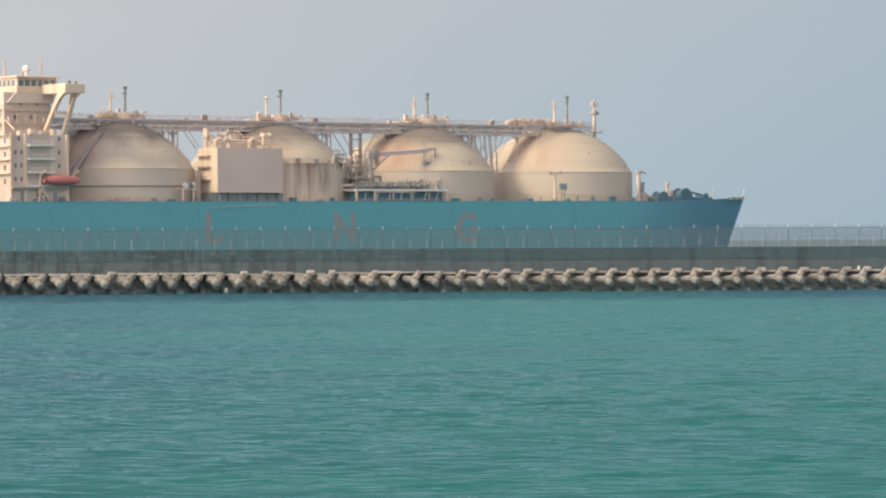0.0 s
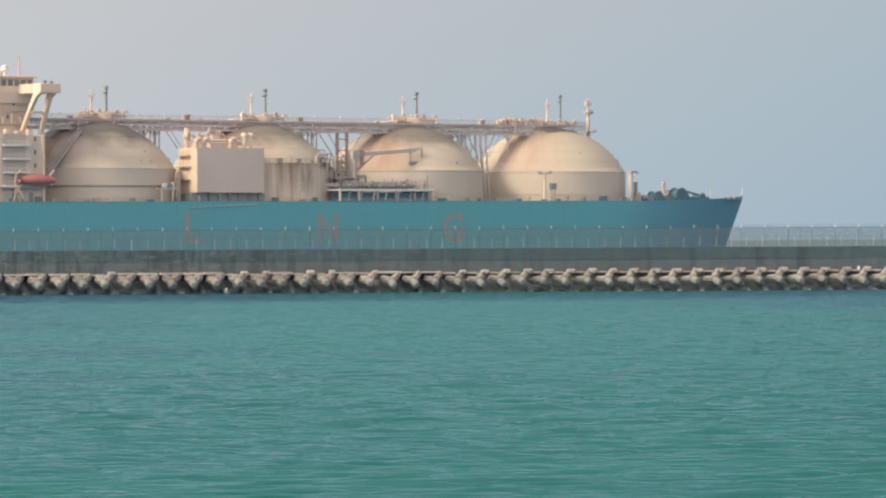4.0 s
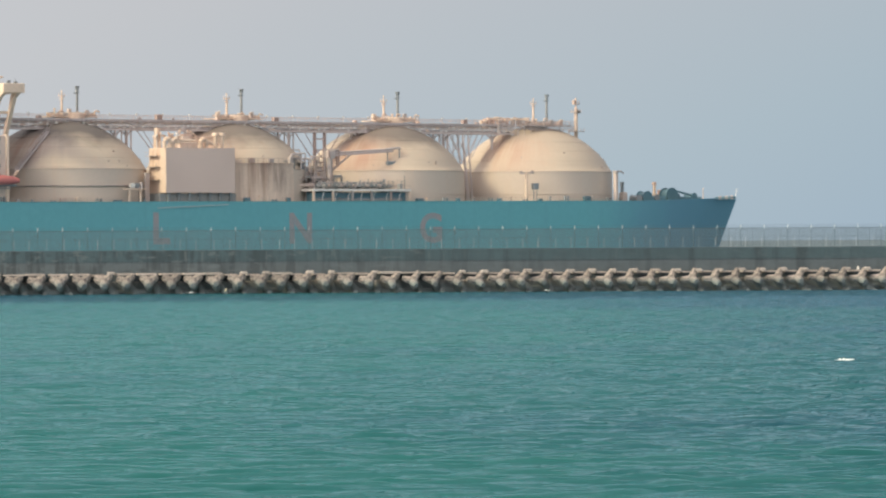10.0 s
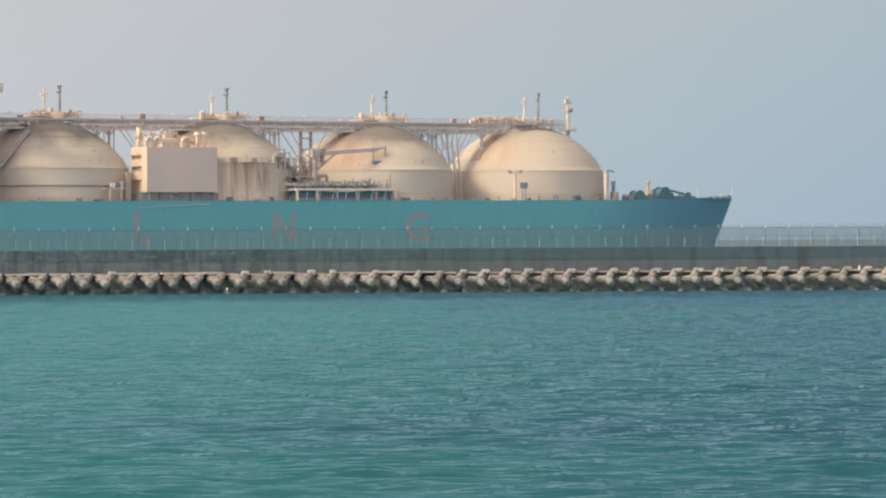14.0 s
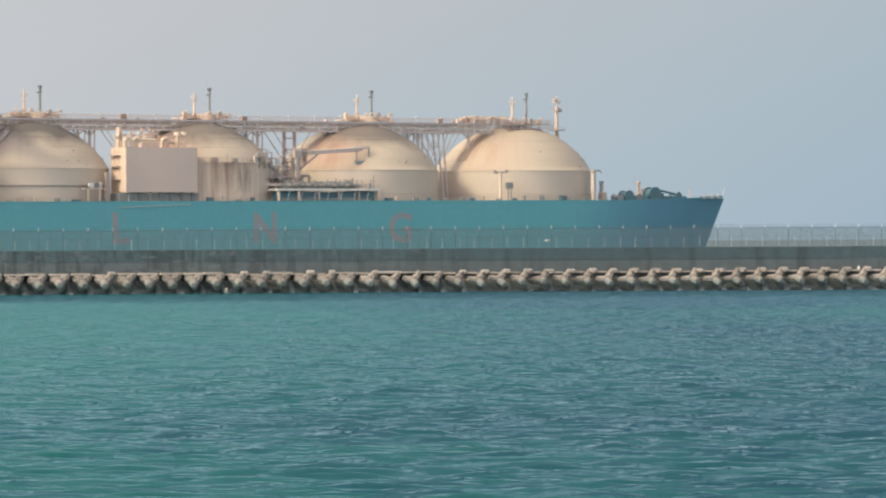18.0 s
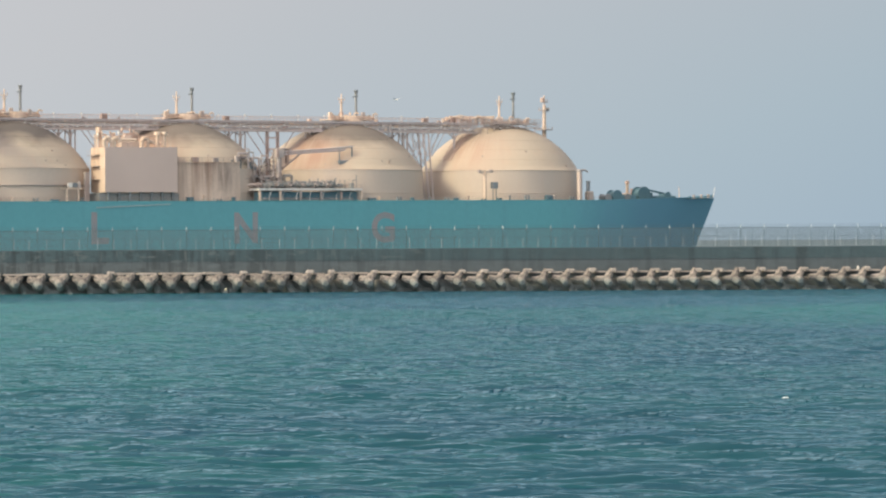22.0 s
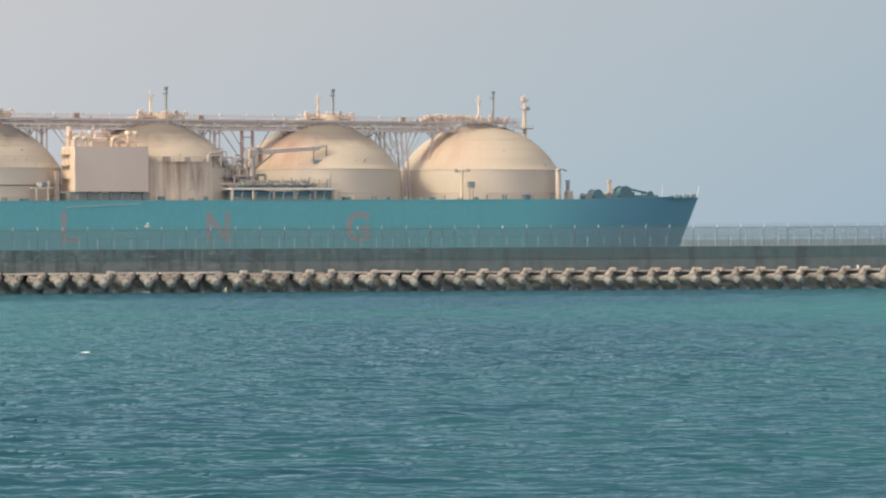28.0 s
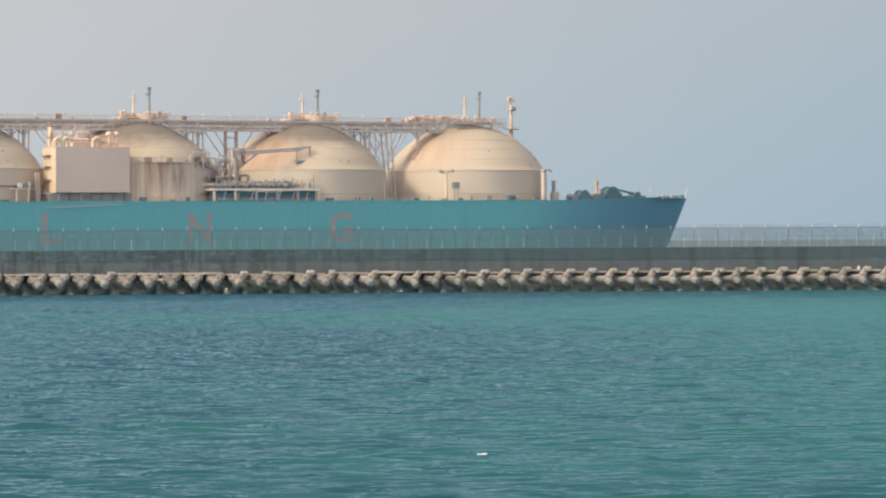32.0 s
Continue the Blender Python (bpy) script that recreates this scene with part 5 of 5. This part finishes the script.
for i in range(5):
    a = -40.5 + i * 2.4
    part("vent_trunk", Shape().tube((a, -13.2, 34.9), (a, -13.2, 36.0 + .8 * (i % 2)), .22, 6).tube((a, -13.2, 36.0 + .8 * (i % 2)), (a, -13.2, 36.4 + .8 * (i % 2)), .4, 8), M_CREAM, tower)
part("side_walkway", Shape().box(-44.6, -29.0, -22.6, -20.9, 19.3, 19.6), M_STEEL, acc)
for z in (35.4, 38.7):
    for i in range(2):
        a = -39.0 + i * 4.4 + (z - 35) * .5
        part("window", Shape().box(a, a + .55, -12.56, -12.3, z + .6, z + 1.6), M_GLASS, tower)
for z, l in ((32.0, -44.6), (34.8, -43.4), (38.0, -43.4), (42.4, -40.8)):
    s = Shape()
    for i in range(14):
        y = -13.2 + i * 2.0
        s.tube((l, y, z), (l, y, z + 1.1), .05, 4)
    for dz in (.55, 1.1):
        s.tube((l, -13.2, z + dz), (l, 12.8, z + dz), .05, 4)
    for i in range(12):
        s.tube((l + i * 1.2, -13.3, z), (l + i * 1.2, -13.3, z + 1.1), .05, 4)
    for dz in (.55, 1.1):
        s.tube((l, -13.3, z + dz), (l + 13.2, -13.3, z + dz), .05, 4)
    part("deck_railing", s, M_CREAM, tower)
part("derrick_post", Shape().tube((-43.2, -15.5, 32.0), (-43.2, -15.5, 38.0), .4, 8).tube((-43.2, -15.5, 36.0), (-42.0, -18.5, 33.2), .2, 6), M_CREAM, tower, "cream provision derrick post")
for i in range(4):
    part("deck_locker", Shape().box(-41.5 + i * 3.0, -40.2 + i * 3.0, -19.8, -18.4, 32.0, 33.0 + .4 * (i % 2), .1), M_CREAM if i % 2 else M_HOUSE, acc)
s = Shape()
for i in range(16):
    s.tube((-44.5 + i * 1.0, -20.8, 32.0), (-44.5 + i * 1.0, -20.8, 33.0), .05, 4)
s.tube((-44.5, -20.8, 33.0), (-29.5, -20.8, 33.0), .05, 4).tube((-44.5, -20.8, 32.5), (-29.5, -20.8, 32.5), .05, 4)
part("deck_railing", s, M_CREAM, acc)
part("bridge_soffit", Shape().prism([(-41.0, 39.8), (-28.5, 39.8), (-27.8, 42.4), (-38.4, 42.4)], -13.4, -12.45), M_HOUSE, tower)
casing = part("engine_casing", Shape().box(-88, -52.0, -10, 10, 15.7, 30, .2).prism([(-84, 30), (-70, 30), (-72, 41), (-82, 41)], -4.5, 4.5), M_CREAM, ship, "cream engine casing with funnel")
# lifeboat in its davits
lb = Shape()
secs = []
for i in range(9):
    q = i / 8
    l = -36.6 + 9.4 * q
    k = math.sin(math.pi * (0.08 + 0.84 * q)) ** .5
    secs.append([(l, -22.9 + math.cos(a) * 1.45 * k, 21.2 + math.sin(a) * (1.35 if a > 0 else 1.1) * k) for a in [-math.pi + 2 * math.pi * j / 12 for j in range(12)]])
v = [p for srow in secs for p in srow]
f = [(i * 12 + j, i * 12 + (j + 1) % 12, (i + 1) * 12 + (j + 1) % 12, (i + 1) * 12 + j) for i in range(8) for j in range(12)]
lb.put(v, f + [tuple(range(12)), tuple(range(107, 95, -1))], True)
boat = part("lifeboat", lb, M_BOAT, ship, "orange-red enclosed lifeboat in cream davits")
part("boat_keel", Shape().box(-36, -27.8, -23.2, -22.6, 19.9, 20.3), M_DARK, boat)
part("davit", Shape().path([(-36.9, -21.6, 15.8), (-37.4, -22.0, 19.5), (-36.9, -21.8, 22.6), (-36.2, -23.0, 23.6)], .3, 6).tube((-37.6, -22.4, 21.0), (-34.6, -22.4, 15.8), .24, 6).tube((-38.2, -22.4, 15.8), (-36.6, -22.4, 20.0), .2, 6).tube((-38.0, -22.4, 19.6), (-35.8, -22.4, 18.0), .16, 6).tube((-37.9, -22.4, 17.2), (-35.4, -22.4, 16.0), .16, 6), M_CREAM, boat)
part("davit", Shape().path([(-27.6, -21.2, 20.0), (-27.8, -21.8, 22.4), (-27.2, -22.8, 23.6)], .28, 6), M_CREAM, boat)
part("work_float", Shape().box(-45.6, -42.9, -21.6, -20.6, 15.9, 17.0, .2), M_WHITE, ship)
part("deck_light", Shape().tube((-36.2, -21.8, 15.9), (-36.2, -21.8, 17.7), .3, 6), M_WHITE, ship)
part("gangway", Shape().box(10.5, 30.0, -23.2, -23.02, 14.6, 14.8), M_GANG, ship, "stowed grey gangway along the hull side", at=pose(0, 0, -.4, 0, -2.5, 0))

# ---- floating bits by the blocks ----
float_ob = part("fishing_float", Shape().tube((0, 0, 0), (0, 0, .32), .17, 8, .15).tube((0, 0, .32), (0, 0, .45), .06, 6), M_WHITE, None, at=on_mole(52.6, 3.9, 2.38))
tagged(float_ob, "white plastic float lying on the blocks", "float")

bottle = part("drift_bottle", Shape().tube((0, 0, 0), (0, 0, .30), .09, 8).tube((0, 0, .30), (0, 0, .42), .08, 8, .03).tube((0, 0, .42), (0, 0, .47), .035, 6), M_YELLOW, None, at=pose(-25.95, 472.4, .30, 20, 25, 0))
tagged(bottle, "pale yellow plastic bottle caught between the blocks", "bottle")


# ---- gull ----
def ellipsoid(s, x, y, z, a, b, c, n=10):
    v = [(x + a * math.cos(math.pi * i / n), y + b * math.sin(math.pi * i / n) * math.cos(2 * math.pi * k / n), z + c * math.sin(math.pi * i / n) * math.sin(2 * math.pi * k / n)) for i in range(n + 1) for k in range(n)]
    return s.put(v, [(i * n + k, i * n + (k + 1) % n, (i + 1) * n + (k + 1) % n, (i + 1) * n + k) for i in range(n) for k in range(n)], True)


gull = empty("gull", "white gull with grey wings flying over the breakwater", "gull")
part("body", ellipsoid(Shape(), 0, 0, 0, .26, .085, .09), M_WHITE, gull)
gull_head = part("head", ellipsoid(Shape(), .27, 0, .06, .075, .055, .06), M_WHITE, gull)
part("beak", Shape().tube((.33, 0, .055), (.41, 0, .04), .02, 5, .006), M_YELLOW, gull_head)
part("tail", Shape().prism([(-.22, .02), (-.42, .035), (-.42, .02), (-.22, -.02)], -.06, .06), M_WHITE, gull)
wings = []
for sgn in (1, -1):
    s = Shape()
    edge = [(.10, 0, .13), (.13, .30, .12), (.02, .55, .06), (-.16, .74, .01)]
    for (x0, y0, c0), (x1, y1, c1) in zip(edge, edge[1:]):
        s.put([(x0, sgn * y0, .012), (x0 - c0 * 1.6, sgn * y0, 0), (x1 - c1 * 1.6, sgn * y1, 0), (x1, sgn * y1, .012), (x0, sgn * y0, -.012), (x0 - c0 * 1.6, sgn * y0, -.006), (x1 - c1 * 1.6, sgn * y1, -.006), (x1, sgn * y1, -.012)],
              [(0, 1, 2, 3), (7, 6, 5, 4), (0, 3, 7, 4), (1, 5, 6, 2)])
    wings.append((part("wing", s, M_WHITE, gull, "pale grey-white wing", at=(0, sgn * .05, .03)), sgn))

# ---- whitecaps: patches of foam carried along on breaking crests ----
def whitecap(seed, size):
    r = random.Random(seed)
    s = Shape()
    for _ in range(22):
        q = r.uniform(-1, 1)
        x, y = q * size * .95, r.gauss(0, .5) * size + .3 * q * size
        a, b = r.uniform(.08, .24) * size, r.uniform(.12, .4) * size
        h = (r.uniform(-.02, .2) * (1 - abs(q)) ** .6 + .06 * q) * size
        n = 7
        rim = [(x + a * math.cos(6.283 * i / n) * r.uniform(.6, 1.2), y + b * math.sin(6.283 * i / n) * r.uniform(.6, 1.2), -.02) for i in range(n)]
        mid = [(x + (p[0] - x) * .6, y + (p[1] - y) * .6, h * r.uniform(.5, 1)) for p in rim]
        s.put(rim + mid + [(x, y, h)], [(i, (i + 1) % n, n + (i + 1) % n, n + i) for i in range(n)] + [(n + i, n + (i + 1) % n, 2 * n) for i in range(n)])
    ob = new("whitecap", s.mesh("whitecap", M_FOAM))
    return tagged(ob, "small white breaking crest of foam on the sea", "whitecap", "whitecaps on the sea")


# seconds of rising and sinking, starting place (x, y), drift along x in metres a second, size
CREST_ROWS = [(1.7, 2.4, 4.37, 100.6, -2.15, 0.13), (2.7, 3.4, 14.35, 207.1, -4.44, 0.27), (2.8, 3.3, -15.22, 258.2, -2.21, 0.19),
              (5.6, 6.4, 0.54, 152.6, -1.96, 0.15), (5.7, 6.3, 2.51, 114.1, -1.63, 0.11), (5.6, 6.3, 32.35, 400.5, -2.57, 0.30),
              (6.8, 7.5, 17.43, 178.2, -2.29, 0.13), (7.7, 9.2, -12.42, 146.1, -2.84, 0.14), (8.7, 9.4, 27.62, 371.4, -3.18, 0.54),
              (8.6, 9.3, 10.12, 199.5, -3.13, 0.13), (8.7, 9.3, 2.35, 132.0, -1.89, 0.10), (9.7, 10.6, 21.25, 191.5, -6.15, 0.38),
              (10.9, 12.3, 16.57, 188.7, -7.01, 0.34), (12.3, 12.9, 10.24, 186.2, -5.85, 0.37), (12.7, 13.2, -4.29, 89.4, -1.53, 0.18),
              (13.3, 13.8, 1.86, 200.1, -3.14, 0.16), (16.7, 17.4, 1.21, 142.6, -1.83, 0.23), (19.7, 20.4, -6.76, 133.2, -1.90, 0.08),
              (21.7, 22.4, 13.05, 145.1, -1.66, 0.10), (23.8, 25.0, 14.76, 131.7, -1.88, 0.10), (24.7, 25.4, 1.81, 141.5, -2.22, 0.21),
              (27.8, 28.4, -18.43, 210.4, -3.01, 0.19), (29.1, 30.3, 12.27, 109.5, -2.36, 0.21), (30.3, 31.0, 8.28, 116.1, -4.15, 0.11),
              (31.2, 31.8, 36.73, 354.4, -10.13, 0.29), (31.7, 32.5, 1.60, 107.7, -1.85, 0.11),
              (9.6, 10.4, -29.9, 470.6, -0.3, 0.35), (9.7, 10.5, 12.6, 477.4, -0.3, 0.35), (11.7, 12.4, -35.1, 469.8, -0.3, 0.40),
              (24.6, 25.4, -47.0, 467.9, -0.3, 0.35), (27.7, 28.4, -35.1, 469.8, -0.3, 0.35), (31.6, 32.5, -5.2, 474.6, -0.3, 0.30)]
caps = [(whitecap(i + 1, row[5] * 1.2), row) for i, row in enumerate(CREST_ROWS)]

# ---- what moves ----
SHIP_ROWS = [(0, -78.17, 975.79, 36.084), (2, -80.38, 974.54, 35.185), (4, -82.60, 973.34, 34.326), (6, -84.82, 972.19, 33.507),
             (8, -87.04, 971.10, 32.727), (10, -89.27, 970.06, 31.987), (12, -91.50, 969.07, 31.287), (14, -93.73, 968.13, 30.627),
             (16, -95.96, 967.25, 30.006), (18, -98.19, 966.42, 29.425), (20, -100.43, 965.64, 28.884), (22, -102.66, 964.91, 28.383),
             (24, -104.90, 964.24, 27.921), (26, -107.15, 963.62, 27.499), (28, -109.39, 963.05, 27.117), (30, -111.64, 962.54, 26.774),
             (32, -113.89, 962.08, 26.471)]

# seconds, place and heading of the gull
GULL_ROWS = [(0, -95, 462, 3.5, 0), (14.6, -78, 464, 4.5, 0), (16.4, -30, 466, 3.2, 0), (17.6, 8.5, 468, 4.2, 10), (18.0, 12.4, 470, 6.1, 15), (18.5, 16.5, 474, 9.3, 20),
             (19.0, 19.4, 482, 12.0, 40), (19.4, 20.8, 490, 14.2, 75), (20.0, 19.5, 508, 15.0, 120), (21.2, 6.0, 550, 22.0, 140), (22.4, -11.5, 600, 28.0, 120), (23.2, -14.8, 610, 22.0, 40),
             (24.0, -10.32, 590, 14.58, -40), (24.2, -7.6, 553, 12.38, -60), (24.4, -5.49, 522, 10.68, -60), (24.6, -3.7, 497, 9.25, -55), (24.8, -1.19, 474, 7.82, -50), (25.0, 1.55, 470, 6.75, -40),
             (25.2, 4.27, 466, 5.61, -30), (25.5, 8.05, 462, 5.0, -20), (26.0, 12.0, 452, 4.9, 10), (26.3, 11.6, 450, 5.2, 90), (26.6, 6.0, 451, 5.6, 170), (27.0, -7.0, 453, 6.1, 180), (27.5, -22.35, 455, 6.6, 180),
             (28.0, -33.9, 455, 7.9, 180), (28.4, -41.6, 460, 8.3, 172), (28.6, -45.4, 463, 8.15, 150), (28.8, -47.05, 466, 7.65, 90), (29.0, -46.9, 468, 6.85, 30), (29.2, -45.7, 469, 5.5, 5), (29.4, -43.6, 470, 4.4, 0),
             (29.8, -38.7, 470, 2.9, 0), (30.2, -34.6, 471, 2.35, 0), (30.5, -33.75, 471.6, 1.75, 5), (32, -33.7, 471.6, 1.72, 5)]


def motions():
    walk(gull, [(t, pose(x, y, z, 0, -6 if t > 30.3 else 0, a)) for t, x, y, z, a in GULL_ROWS])
    for wing, sgn in wings:
        beat = [(0, 10)] + [(16.0 + .2 * i, 8 + 30 * math.sin(i * 1.9) * (.4 + .6 * math.sin(i * .23) ** 2)) for i in range(72)] + [(30.6, -55), (32, -55)]
        walk(wing, [(t, pose(0, sgn * .05, .03, sgn * a, 0, -sgn * 60 if t > 30.5 else 0)) for t, a in beat])
    walk(ship, [(t, pose(x, y, 0, 0, 0, a)) for t, x, y, a in SHIP_ROWS])
    walk(waves_long, [(t, pose(-3.4 * t, -0.25 * t, 0.05 * math.sin(t * 0.9))) for t in range(0, 33, 2)])
    for ob, (t0, t1, x, y, v, size) in caps:
        sunk, up = -1.1, 0.17
        rows = []
        for t, z in ((0.0, sunk), (t0 - 0.5, sunk), (t0, up), (t1, up), (t1 + 0.5, sunk), (32.0, sunk)):
            t = min(max(t, 0.0), 32.0)
            if not rows or t > rows[-1][0] + 0.05:
                rows.append((t, pose(x + v * (t - t0), y, z)))
        walk(ob, rows)
    walk(waves_short, [(t, pose(-2.75 * t, 0.12 * t, 0.05 * math.sin(t * 1.1 + 2))) for t in range(0, 33, 2)])


motions()
